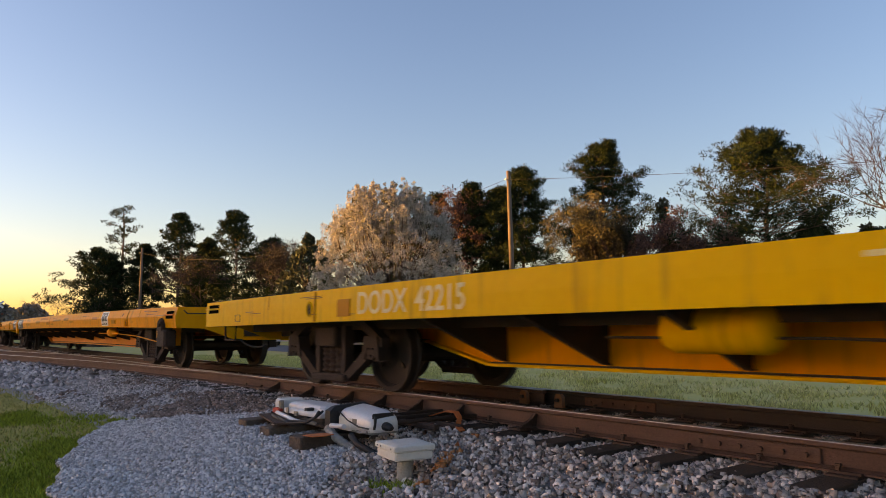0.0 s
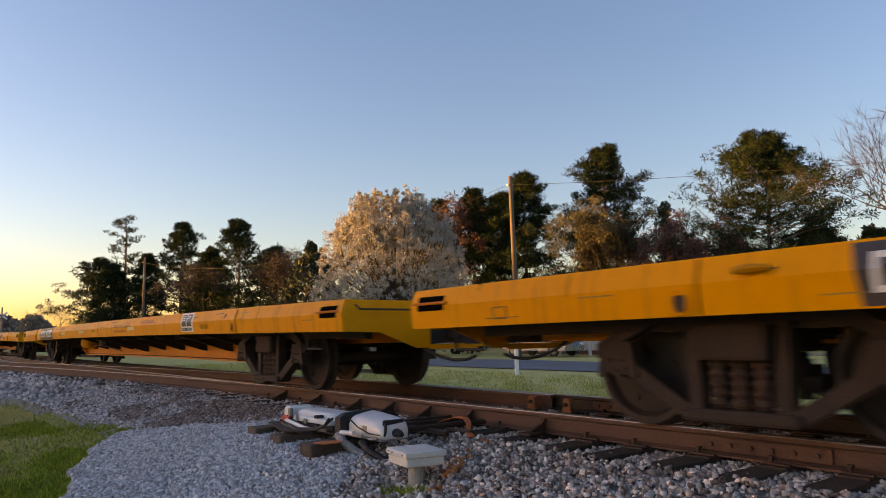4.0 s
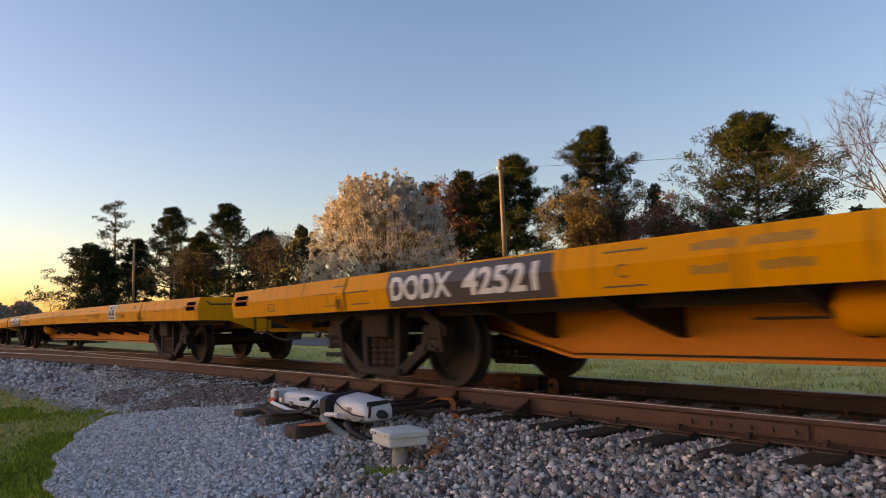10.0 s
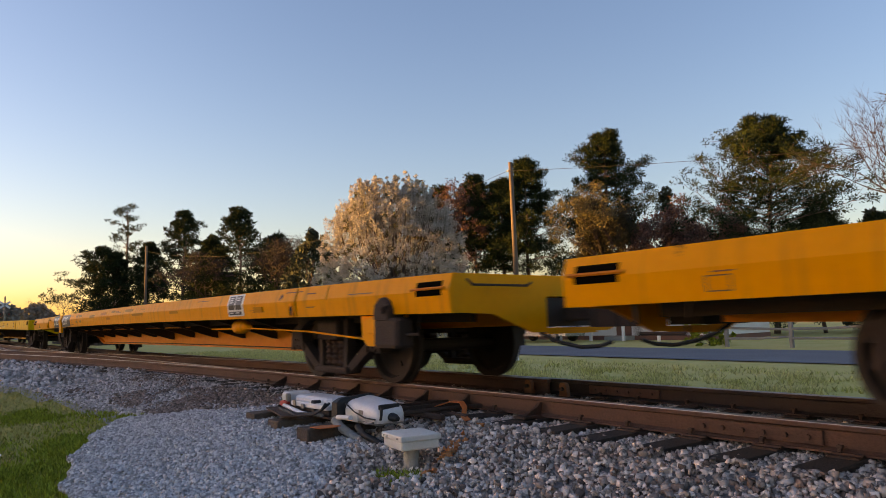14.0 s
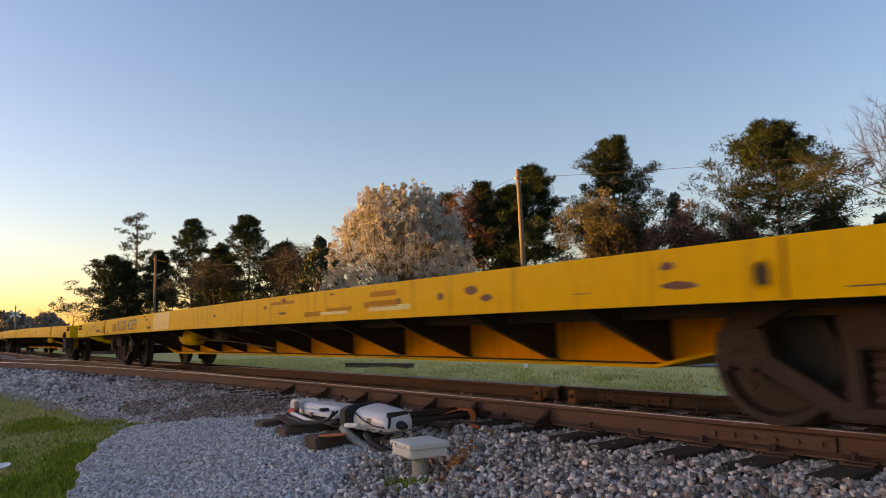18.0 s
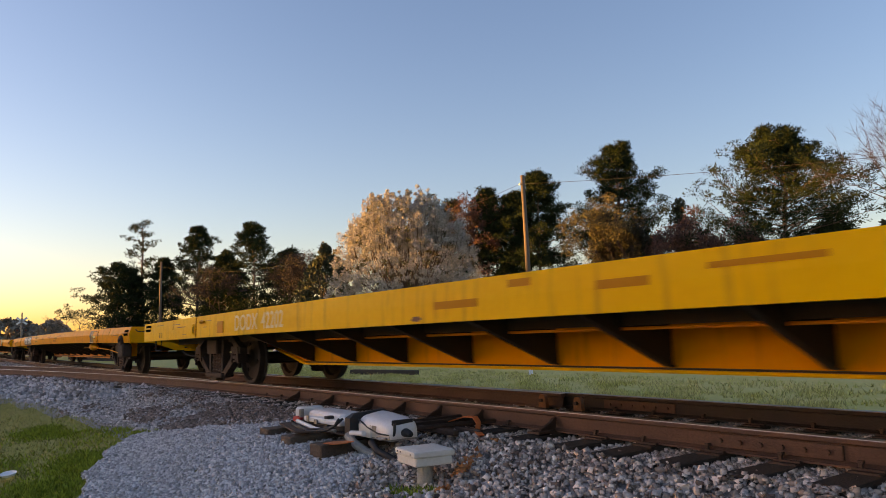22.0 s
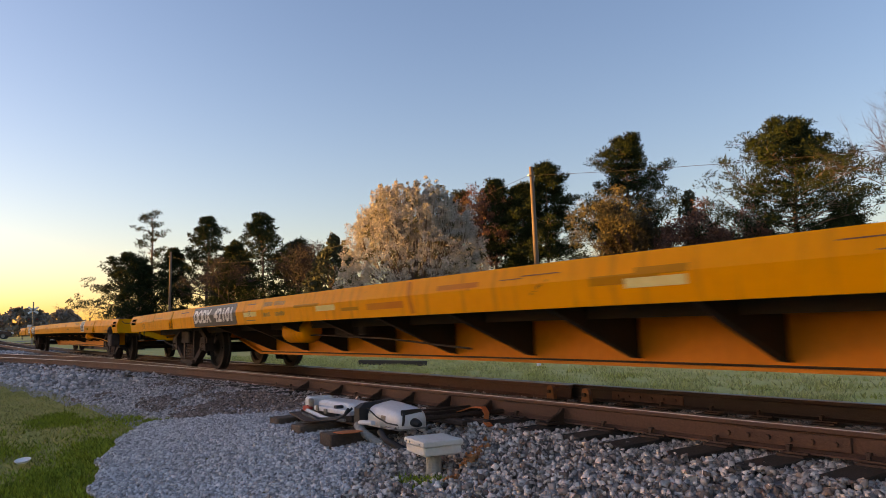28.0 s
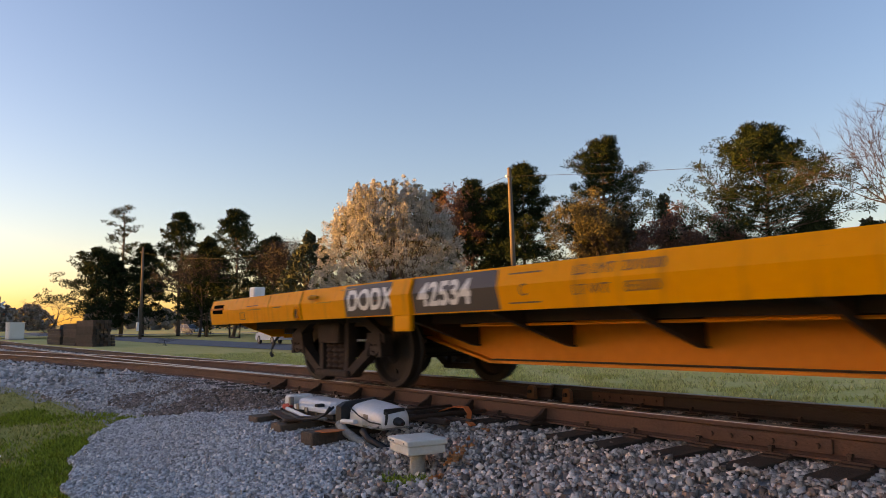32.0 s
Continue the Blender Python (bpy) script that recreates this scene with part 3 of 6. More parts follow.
    jm = joint.mesh("joint_bar", M["rail"])
    for px, py, a in ((-2.35, 0.036, 0), (-10.3, 0.036, 0), (-4.6, 1.546, 0), (-7.9, 1.546, 0)):
        part("joint_bar", jm, None, bed, "bolted joint bar", at=pose(px, py, 0))


# ---- loose stone ----
def scatter(name, n, area, height, size, mat, seed, label, parent_kind="stuff", flat=0.7):
    """Crushed stones, each a squashed, chipped and turned block."""
    rng = np.random.default_rng(seed)
    base = np.array([(x, y, z) for z in (-1, 1) for y in (-1, 1) for x in (-1, 1)]) * 0.62
    tri = np.array([(4, 5, 7), (4, 7, 6), (0, 1, 5), (0, 5, 4), (2, 6, 7), (2, 7, 3), (0, 4, 6), (0, 6, 2), (1, 3, 7), (1, 7, 5)])
    pts = []
    while len(pts) < n:
        x, y = rng.uniform(area[0], area[1]), rng.uniform(area[2], area[3])
        z = height(x, y, rng)
        if z is not None:
            pts.append((x, y, z))
    P = np.array(pts)
    n = len(P)
    S = size[0] + (size[1] - size[0]) * rng.random(n) ** 1.8
    V = base[None] * (1.08 + rng.uniform(-0.42, 0.16, (n, 8, 1))) + rng.uniform(-0.20, 0.20, (n, 8, 3))
    V = V * (S[:, None, None] * np.stack([rng.uniform(0.8, 1.35, n), rng.uniform(0.7, 1.1, n), rng.uniform(0.5, 0.9, n) * flat / 0.7], 1)[:, None, :])
    q = rng.normal(size=(n, 4)) * np.array([1.2, 0.36, 0.36, 1.2])
    q /= np.linalg.norm(q, axis=1)[:, None]
    w, a, b, c = q.T
    R = np.stack([1 - 2 * (b * b + c * c), 2 * (a * b - w * c), 2 * (a * c + w * b), 2 * (a * b + w * c), 1 - 2 * (a * a + c * c), 2 * (b * c - w * a), 2 * (a * c - w * b), 2 * (b * c + w * a), 1 - 2 * (a * a + b * b)], 1).reshape(n, 3, 3)
    V = np.einsum("nij,nkj->nki", R, V) + P[:, None, :]
    Fq = (tri[None] + 8 * np.arange(n)[:, None, None]).reshape(-1, 3)
    return tagged(new(name, raw_mesh(name, V.reshape(-1, 3), Fq, mat)), label, "ballast", kind=parent_kind)


def mound_edge(x):
    """Near limit of the pale gravel mound."""
    return -3.5 + 0.10 * (x + 5.0) ** 2 * (0.62 if x < -5 else 0.8)


def in_mound(x, y):
    if not -9.3 < x < -3.7:
        return False
    far_side = -0.75 if x > -7 else -0.75 - 0.62 * (-7 - x)
    near_side = mound_edge(x)
    if x > -5.2 and y > -1.3 - 0.9 * (x + 5.2):
        return False
    return near_side + 0.12 * noise.noise((x * 2, y * 2, 5)) < y < far_side + 0.15 * noise.noise((x * 3, 2, 5))


def on_bed(x, y):
    return -0.56 < y < 2.1


def h_coarse(x, y, rng):
    if in_mound(x, y):
        return None
    if on_bed(x, y):
        return ground_z(x, y) + rng.uniform(0.0, 0.022)
    if x < -3.2 and y < -2.3 + 0.5 * (x + 3.2) * 0.2 and x < -6:
        return None
    return ground_z(x, y) + rng.uniform(0.0, 0.055)


def h_shoulder(x, y, rng):
    yn = y - fork(x)
    if in_mound(x, y) or yn < -2.1 + 0.25 * noise.noise((x * 0.8, y, 3)):
        return None
    return ground_z(x, y) + rng.uniform(0.0, 0.04)


def h_mound(x, y, rng):
    return ground_z(x, y) + rng.uniform(0.02, 0.05) if in_mound(x, y) else None


# ---- flatcars ----
CAR_L, PITCH, HALF_W, DECK = 22.95, 24.3, 1.555, 1.10
TRUCK_X = CAR_L / 2 - 2.9
SILL = {"golden": [(-1.505, 1.10), (-1.555, 0.945), (-1.528, 0.752)], "yellow": [(-1.545, 1.10), (-1.555, 0.93), (-1.555, 0.752)]}


CAMBER = 0.052


def camber(x):
    """Rise of the unloaded car body towards its middle."""
    return CAMBER * (1 - (2 * x / CAR_L) ** 2)


def arched(poly, axis, a, b):
    """A prism along the car, cut into short lengths that follow the camber. axis 'x': section (y, z); 'y': outline (x, z)."""
    g = Geo()
    if axis == "x":
        xs = [a + (b - a) * k / 24 for k in range(25)]
        g.loft([[(x, y, z + camber(x)) for y, z in poly] for x in xs])
    else:
        fine = []
        for (xa, za), (xb, zb) in zip(poly, poly[1:] + poly[:1]):
            n = max(1, int(abs(xb - xa) / 0.9))
            fine += [(xa + (xb - xa) * k / n, za + (zb - za) * k / n) for k in range(n)]
        g.prism([(x, z + camber(x)) for x, z in fine], "y", a, b)
    return g


def sill_y(style, z):
    P = SILL[style]
    (y0, z0), (y1, z1) = (P[0], P[1]) if z > P[1][1] else (P[1], P[2])
    return y0 + (y1 - y0) * (z0 - z) / (z0 - z1)


def on_sill(style, x0, x1, z0, z1, lift=0.004, lean=0.0):
    """A thin plate that follows the side sill between two heights."""
    zs = [z1] + [z for z in (SILL[style][1][1],) if z0 < z < z1] + [z0]
    g = Geo()
    sh = lambda z: lean * (z1 - z)
    out = [(sill_y(style, z) - lift, z) for z in zs]
    back = [(sill_y(style, z) + 0.01, z) for z in reversed(zs)]
    g.loft([[(x0 + sh(z), y, z) for y, z in out + back], [(x1 + sh(z), y, z) for y, z in out + back]])
    return g


def lettering(text, size, style, x, z, mat, parent, squeeze=1.0, label="", lift=0.008, bold=0.0, split=False):
    """Painted letters laid on the side sill, from x to the right, standing on height z."""
    cu = bpy.data.curves.new("lettering", "FONT")
    cu.body, cu.size, cu.extrude, cu.offset = text, size, 0.0, bold
    tmp = new("lettering_tmp", cu)
    me = bpy.data.meshes.new_from_object(tmp.evaluated_get(bpy.context.evaluated_depsgraph_get()))
    bpy.data.objects.remove(tmp)
    bpy.data.curves.remove(cu)
    bm = bmesh.new()
    bm.from_mesh(me)
    cz = SILL[style][1][1] - z
    bmesh.ops.bisect_plane(bm, geom=bm.verts[:] + bm.edges[:] + bm.faces[:], plane_co=(0, cz, 0), plane_no=(0, 1, 0))
    for v in bm.verts:
        px, pz = v.co.x * squeeze + x, v.co.y + z
        v.co = (px, sill_y(style, pz) - lift, pz)
    out, left = None, set(bm.verts)
    while split and left:
        todo, seen = [left.pop()], set()
        while todo:
            v = todo.pop()
            seen.add(v)
            for e in v.link_edges:
                w = e.other_vert(v)
                if w in left:
                    left.discard(w)
                    todo.append(w)
        vs = list(seen)
        at = {v: k for k, v in enumerate(vs)}
        one = bpy.data.meshes.new("letter")
        one.from_pydata([tuple(v.co) for v in vs], [], [[at[v] for v in f.verts] for f in bm.faces if f.verts[0] in seen])
        one.materials.append(mat)
        out = part("letter", one, None, parent, label)
    if split:
        bm.free()
        bpy.data.meshes.remove(me)
        return out
    bm.to_mesh(me)
    bm.free()
    me.materials.clear()
    me.materials.append(mat)
    me.name = "lettering"
    return part("lettering", me, None, parent, label)


def truck_meshes():
    side = Geo()
    y0, y1 = -0.06, 0.06
    side.prism([(-1.12, 0.50), (-0.62, 0.74), (0.62, 0.74), (1.12, 0.50), (1.12, 0.60), (0.66, 0.84), (-0.66, 0.84), (-1.12, 0.60)], "y", y0, y1)
    for s in (-1, 1):
        side.prism([(s * 1.05, 0.50), (s * 0.86, 0.52), (s * 0.30, 0.17), (s * 0.38, 0.10)], "y", y0, y1)
        side.prism([(s * 0.36, 0.76), (s * 0.27, 0.76), (s * 0.25, 0.18), (s * 0.34, 0.18)], "y", y0, y1)
        side.prism([(s * 0.74, 0.36), (s * 0.80, 0.62), (s * 1.06, 0.62), (s * 1.10, 0.36), (s * 1.03, 0.36), (s * 1.0, 0.50), (s * 0.86, 0.52), (s * 0.80, 0.36)], "y", y0 - 0.02, y1 + 0.02)
    side.box(-0.40, 0.40, y0 - 0.05, y1 + 0.05, 0.10, 0.18, 0.02)
    side.box(-0.30, 0.30, y0 - 0.03, y1 + 0.03, 0.72, 0.80, 0.015)
    spring = Geo()
    coil = [(0.045 + 0.022 * (k % 2), 0.185 + 0.032 * k) for k in range(11)]
    spring.loft([[(r * math.cos(2 * math.pi * j / 10), r * math.sin(2 * math.pi * j / 10), z) for j in range(10)] for r, z in coil])
    bolster = Geo().box(-0.21, 0.21, -1.13, 1.13, 0.54, 0.70, 0.03).box(-0.35, 0.35, -0.45, 0.45, 0.62, 0.80, 0.03)
    bolster.box(-0.25, 0.25, -1.16, -1.05, 0.50, 0.74, 0.02).box(-0.25, 0.25, 1.05, 1.16, 0.50, 0.74, 0.02)
    ws = Geo().tube([(0, -1.02, 0), (0, 1.02, 0)], 0.075, 12)
    for s in (-1, 1):
        n = 28
        ring = lambda r, y: [(r * math.cos(2 * math.pi * k / n), s * y, r * math.sin(2 * math.pi * k / n)) for k in range(n)]
        ws.loft([ring(0.08, 0.70), ring(0.15, 0.69), ring(0.33, 0.735), ring(0.36, 0.685), ring(0.447, 0.68), ring(0.447, 0.71), ring(0.42, 0.725), ring(0.415, 0.815), ring(0.36, 0.82), ring(0.33, 0.765), ring(0.15, 0.80), ring(0.08, 0.85)])
        for k in range(3):
            a = 2 * math.pi * k / 3
            ws.tube([(0.24 * math.cos(a), s * 0.77, 0.24 * math.sin(a)), (0.24 * math.cos(a), s * 0.80, 0.24 * math.sin(a))], 0.03, 6)
    cap = Geo().disc(0, -0.075, 0, 0.095, 0.075, 14)
    for k in range(3):
        a = 2 * math.pi * k / 3 + 0.5
        cap.tube([(0.05 * math.cos(a), -0.095, 0.05 * math.sin(a)), (0.05 * math.cos(a), -0.07, 0.05 * math.sin(a))], 0.014, 6)
    beam = Geo().box(-0.05, 0.05, -0.85, 0.85, 0.30, 0.40, 0.01).box(-0.09, -0.05, -0.80, -0.70, 0.25, 0.50).box(-0.09, -0.05, 0.70, 0.80, 0.25, 0.50)
    return dict(side=side.mesh("side_frame", M["bogie"]), spring=spring.mesh("spring", M["plate"]), bolster=bolster.mesh("bolster", M["bogie"]), ws=ws.mesh("wheelset", M["wheel"]), cap=cap.mesh("bearing_cap", M["bogie"]), beam=beam.mesh("brake_beam", M["bogie"]))


TR = truck_meshes()
AXLES = []


def add_truck(car, x):
    t = part("truck", TR["bolster"], None, car, "grimy dark cast-steel truck", at=pose(x, 0, 0))
    for s in (-1, 1):
        part("side_frame", TR["side"], None, t, at=pose(0, s * 1.02, 0))
        for k in (-1, 0, 1):
            part("spring", TR["spring"], None, t, at=pose(k * 0.15, s * 1.02, 0))
        for k in (-1, 1):
            part("bearing_cap", TR["cap"], None, t, at=pose(k * 0.93, s * 1.02, 0.46))
    for k in (-1, 1):
        AXLES.append((car, part("wheelset", TR["ws"], None, t, "dark steel wheels on an axle", at=pose(k * 0.89, 0, 0.418)), k * 0.89))
        part("brake_beam", TR["beam"], None, t, at=pose(k * 0.36, 0, 0))


def body_meshes(style):
    """The shared meshes of one body style."""
    h = CAR_L / 2
    P = SILL[style]
    B = {}
    prof = P + [(-1.44, 0.752), (-1.44, 0.79), (-1.50, 0.80), (-1.47, 1.06), (-1.40, 1.06), (-1.40, 1.10)]
    B["sill"] = arched(prof, "x", -h, h).mesh("side_sill", M[style])
    B["sill2"] = arched([(-y, z) for y, z in prof], "x", -h, h).mesh("side_sill", M[style])
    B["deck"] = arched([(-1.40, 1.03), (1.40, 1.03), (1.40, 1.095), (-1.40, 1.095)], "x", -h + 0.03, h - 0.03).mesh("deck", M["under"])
    deep = 0.29 if style == "golden" else 0.31
    poly = [(-h + 0.5, 1.03), (-h + 0.5, 0.62), (-h + 3.9, 0.55), (-h + 5.0, deep), (h - 5.0, deep), (h - 3.9, 0.55), (h - 0.5, 0.62), (h - 0.5, 1.03)]
    B["centre"] = arched(poly, "y", -0.34, 0.34).mesh("centre_sill", M["orange" if style == "golden" else "golden"])
    fl = Geo()
    lower = poly[2:6]
    line = []
    for (xa, za), (xb, zb) in zip(lower[:-1], lower[1:]):
        n = max(1, int((xb - xa) / 0.9))
        line += [(xa + (xb - xa) * k / n, za + (zb - za) * k / n) for k in range(n)]
    line.append(lower[-1])
    fl.loft([[(x, y, z + camber(x) + e) for y, e in ((-0.42, -0.03), (0.42, -0.03), (0.42, -0.002), (-0.42, -0.002))] for x, z in line])
    B["flange"] = fl.mesh("bottom_flange", M["orange" if style == "golden" else style])
    (xa, za), (xb, zb) = lower[1], lower[2]
    dirt = arched([(-0.417, za + 0.001), (-0.342, za + 0.001), (-0.342, za + 0.014), (-0.417, za + 0.014)], "x", xa + 0.02, xb - 0.02)
    B["dirt"] = dirt.mesh("dirt_layer", M["under"])
    B["pipe"] = Geo().tube([(-h + 5.2 + (CAR_L - 13.8) * k / 8, -0.95, 0.645 + camber(-h + 5.2 + (CAR_L - 13.8) * k / 8)) for k in range(9)], 0.014, 6).mesh("train_pipe", M["orange"])
    # bearers coloured near-black for the shade they stand in
    cb = Geo()
    deepest = 0.45 if style == "golden" else 0.345
    cb.prism([(-1.50, 0.80), (-1.50, 1.03), (-0.345, 1.03), (-0.345, deepest), (-0.42, deepest + 0.01)], "x", -0.012, 0.012)
    cb.prism([(-1.50, 0.80), (-0.42, deepest + 0.01), (-0.345, deepest), (-0.345, deepest - 0.016), (-0.42, deepest - 0.006), (-1.50, 0.784)], "x", -0.035, 0.035)
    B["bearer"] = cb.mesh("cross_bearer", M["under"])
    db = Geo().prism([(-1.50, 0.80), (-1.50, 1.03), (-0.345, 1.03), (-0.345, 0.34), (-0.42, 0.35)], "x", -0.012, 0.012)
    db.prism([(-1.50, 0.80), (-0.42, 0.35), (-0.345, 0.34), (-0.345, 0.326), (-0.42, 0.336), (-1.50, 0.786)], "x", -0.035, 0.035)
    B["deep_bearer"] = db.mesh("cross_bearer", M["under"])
    # hung low and dark to draw the shadow band below the side sill
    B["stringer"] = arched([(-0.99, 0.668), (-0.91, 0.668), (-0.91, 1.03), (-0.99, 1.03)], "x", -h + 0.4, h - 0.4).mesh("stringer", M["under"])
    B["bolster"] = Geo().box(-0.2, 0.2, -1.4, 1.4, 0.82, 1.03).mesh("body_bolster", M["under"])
    # end plate round the coupler pocket; it drops in the middle
    e = Geo().prism([(-1.50, 0.90), (-1.50, 1.10), (1.50, 1.10), (1.50, 0.90)], "x", -0.03, 0.0)
    e.prism([(-1.49, 0.755), (-1.505, 0.90), (-0.36, 0.90), (-0.36, 0.56), (-0.55, 0.56), (-1.05, 0.74)], "x", -0.03, 0.0)
    e.prism([(1.49, 0.755), (1.505, 0.90), (0.36, 0.90), (0.36, 0.56), (0.55, 0.56), (1.05, 0.74)], "x", -0.03, 0.0)
    e.box(-0.03, 0.0, -0.36, 0.36, 0.54, 0.60)
    e.box(-0.25, -0.03, -1.3, -1.24, 0.80, 1.05).box(-0.25, -0.03, 1.24, 1.3, 0.80, 1.05)
    B["end"] = e.mesh("end_plate", M[style])
    c = Geo().box(-0.5, 0.36, -0.09, 0.09, 0.66, 0.84, 0.02)
    c.prism([(0.34, -0.14), (0.50, -0.20), (0.66, -0.17), (0.64, -0.06), (0.56, -0.02), (0.62, 0.06), (0.66, 0.16), (0.48, 0.20), (0.34, 0.12)], "z", 0.60, 0.90)
    B["coupler"] = c.mesh("coupler", M["bogie"])
    # dark block fills the opening to give the pocket's inner shade
    pocket = Geo().box(-0.33, -0.03, -0.35, 0.35, 0.61, 0.89)
    B["pocket"] = pocket.mesh("coupler_pocket", M["under"])
    hose = Geo()
    hose.tube([(-0.15, -0.40, 0.62), (0.0, -0.40, 0.53), (0.18, -0.37, 0.46), (0.38, -0.32, 0.42), (0.56, -0.27, 0.43), (0.675, -0.24, 0.47)], 0.019, 8)
    B["hose"] = hose.mesh("air_hose", M["rubber"], True)
    bar = Geo().tube([(0.12, -1.45, 1.04), (0.14, -1.4, 0.99), (0.14, -0.75, 0.99), (0.14, -0.7, 1.02)], 0.012, 6)
    B["grab"] = bar.mesh("uncoupling_lever", M["bogie"])
    step = Geo().tube([(-0.20, 0, 0.76), (-0.18, -0.0, 0.56), (0.18, 0.0, 0.56), (0.20, 0, 0.76)], 0.016, 6)
    B["step"] = step.mesh("sill_step", M["bogie"])
    z0, z1 = (0.905, 1.035) if style == "golden" else (0.94, 1.06)
    # slots are thin black plates; their inner shade is only colour
    B["slots"] = [on_sill(style, -0.19, 0.19, a, b, 0.0035).mesh("stake_pocket", M["void"]) for a, b in ((z0, z0 + 0.055), (z1 - 0.055, z1))]
    gb = Geo().tube([(-0.24, sill_y(style, (z0 + z1) / 2) - 0.02, (z0 + z1) / 2), (0.24, sill_y(style, (z0 + z1) / 2) - 0.02, (z0 + z1) / 2)], 0.014, 6)
    B["slotbar"] = gb.mesh("pocket_bar", M["redmark" if style == "golden" else style])
    seam = on_sill(style, -0.012, 0.012, 0.76, 1.09, 0.012)
    B["seam"] = seam.mesh("sill_seam", M["darkpatch"])
    # flat dark disc drawn for the shaded inside of the hole
    tiedown = Geo()
    n = 12
    tiedown.prism([(0.045 * math.cos(2 * math.pi * k / n), 0.068 * math.sin(2 * math.pi * k / n)) for k in range(n)], "y", -0.006, 0.01)
    B["hole"] = tiedown.mesh("sling_hole", M["under"])
    lipg = Geo().tube([(0.056 * math.cos(a), -0.012, 0.082 * math.sin(a)) for a in [2 * math.pi * k / 14 for k in range(15)]], 0.010, 5)
    B["lip"] = lipg.mesh("sling_hole_lip", M[style])
    tank = Geo()
    n = 18
    ring = lambda r, x: [(x, r * math.cos(2 * math.pi * k / n), r * math.sin(2 * math.pi * k / n)) for k in range(n)]
    tank.loft([ring(0.05, -0.42), ring(0.13, -0.39), ring(0.165, -0.32), ring(0.165, 0.32), ring(0.13, 0.39), ring(0.05, 0.42)])
    B["tank"] = tank.mesh("air_reservoir", M[style], True)
    cyl = Geo().loft([ring(0.05, -0.20), ring(0.10, -0.18), ring(0.10, 0.02), ring(0.09, 0.04), ring(0.09, 0.10), ring(0.045, 0.17), ring(0.02, 0.32)])
    B["cyl"] = cyl.mesh("brake_cylinder", M[style], True)
    valve = Geo().box(-0.22, 0.22, -0.12, 0.12, -0.13, 0.13, 0.03).box(-0.42, -0.22, -0.08, 0.08, -0.09, 0.09, 0.02).box(0.22, 0.40, -0.09, 0.09, -0.10, 0.08, 0.02)
    B["valve"] = valve.mesh("brake_valve", M["bogie"])
    return B


BODY = {s: body_meshes(s) for s in ("golden", "yellow")}
ROD = lambda m: Geo().tube([(-5.0, 0, 0.02), (-3.4, 0, 0.02), (-1.6, -0.04, -0.03), (0.0, -0.08, -0.13)], 0.011, 6).mesh("brake_rod", m)
RODS = {"golden": ROD(M["golden"]), "yellow": ROD(M["yellow"]), "dark": ROD(M["under"])}


def brake_stand():
    """A gear housing with a domed top over a wide lower case."""
    g = Geo()
    shell = [(-0.17, 0.70), (0.09, 0.70), (0.10, 0.80), (0.07, 0.88), (0.0, 0.92), (-0.08, 0.91), (-0.15, 0.86), (-0.17, 0.78)]
    g.loft([[(-0.03 + (a + 0.03) * k, y, 0.72 + (b - 0.72) * k) for a, b in shell] for y, k in ((-0.10, 0.90), (-0.08, 1.0), (0.07, 1.0), (0.10, 0.92))])
    g.box(-0.19, 0.23, -0.09, 0.12, 0.43, 0.72, 0.03)
    crank = Geo().tube([(0.02, -0.10, 0.80), (0.02, -0.135, 0.80)], 0.04, 10).tube([(0.02, -0.13, 0.80), (0.10, -0.13, 0.84), (0.17, -0.13, 0.84)], 0.014, 6)
    return g.mesh("hand_brake", M["bogie"]), crank.mesh("hand_brake_crank", M["bogie"])


STAND, STANDCRANK = brake_stand()


RUST = ((6.81, 1.05, 0.04, 0.025), (6.98, 0.985, 0.07, 0.03), (7.12, 0.83, 0.19, 0.035), (8.32, 0.82, 0.04, 0.02), (2.5, 0.86, 0.28, 0.05), (3.05, 0.83, 0.2, 0.03), (3.6, 0.80, 0.12, 0.02),
        (17.0, 0.95, 0.09, 0.05), (17.2, 0.88, 0.08, 0.035), (16.58, 0.92, 0.06, 0.045), (15.9, 0.90, 0.07, 0.05), (18.92, 0.99, 0.06, 0.035), (13.27, 0.88, 0.14, 0.02),
        (13.32, 1.04, 0.05, 0.03), (12.75, 0.97, 0.05, 0.035), (14.98, 0.89, 0.03, 0.02), (14.57, 1.05, 0.05, 0.015), (10.82, 0.93, 0.05, 0.03), (19.0, 0.87, 0.16, 0.03))


# what sets single cars apart: shift along the train, start of the marks, sling hole, cross bearers
OWN = {
    "42215": dict(mark=4.25, hole=3.4),
    "42379": dict(shift=-0.12, mark=3.82),
    "42352": dict(shift=-0.06, mark=3.65),
    "42521": dict(shift=-0.12, mark=3.72),
    "42347": dict(shift=-0.12, mark=3.70),
    "42397": dict(shift=-0.08, mark=3.84),
    "42279": dict(mark=4.45, hole=3.3),
    "42202": dict(shift=0.08, mark=5.02, hole=3.3, plate=0.68),
    "42180": dict(shift=0.12, mark=4.63, hole=3.3, bearers=(5.5, 1.31, 10)),
    "42101": dict(shift=0.14, mark=4.74, hole=3.38, bearers=(5.54, 1.31, 10)),
    "42534": dict(mark=3.95),
}
WEIGHTS = {"42379": ("LD LMT  201200", "LT WT    84800"), "42534": ("LD LMT  201000", "LT WT    85000")}


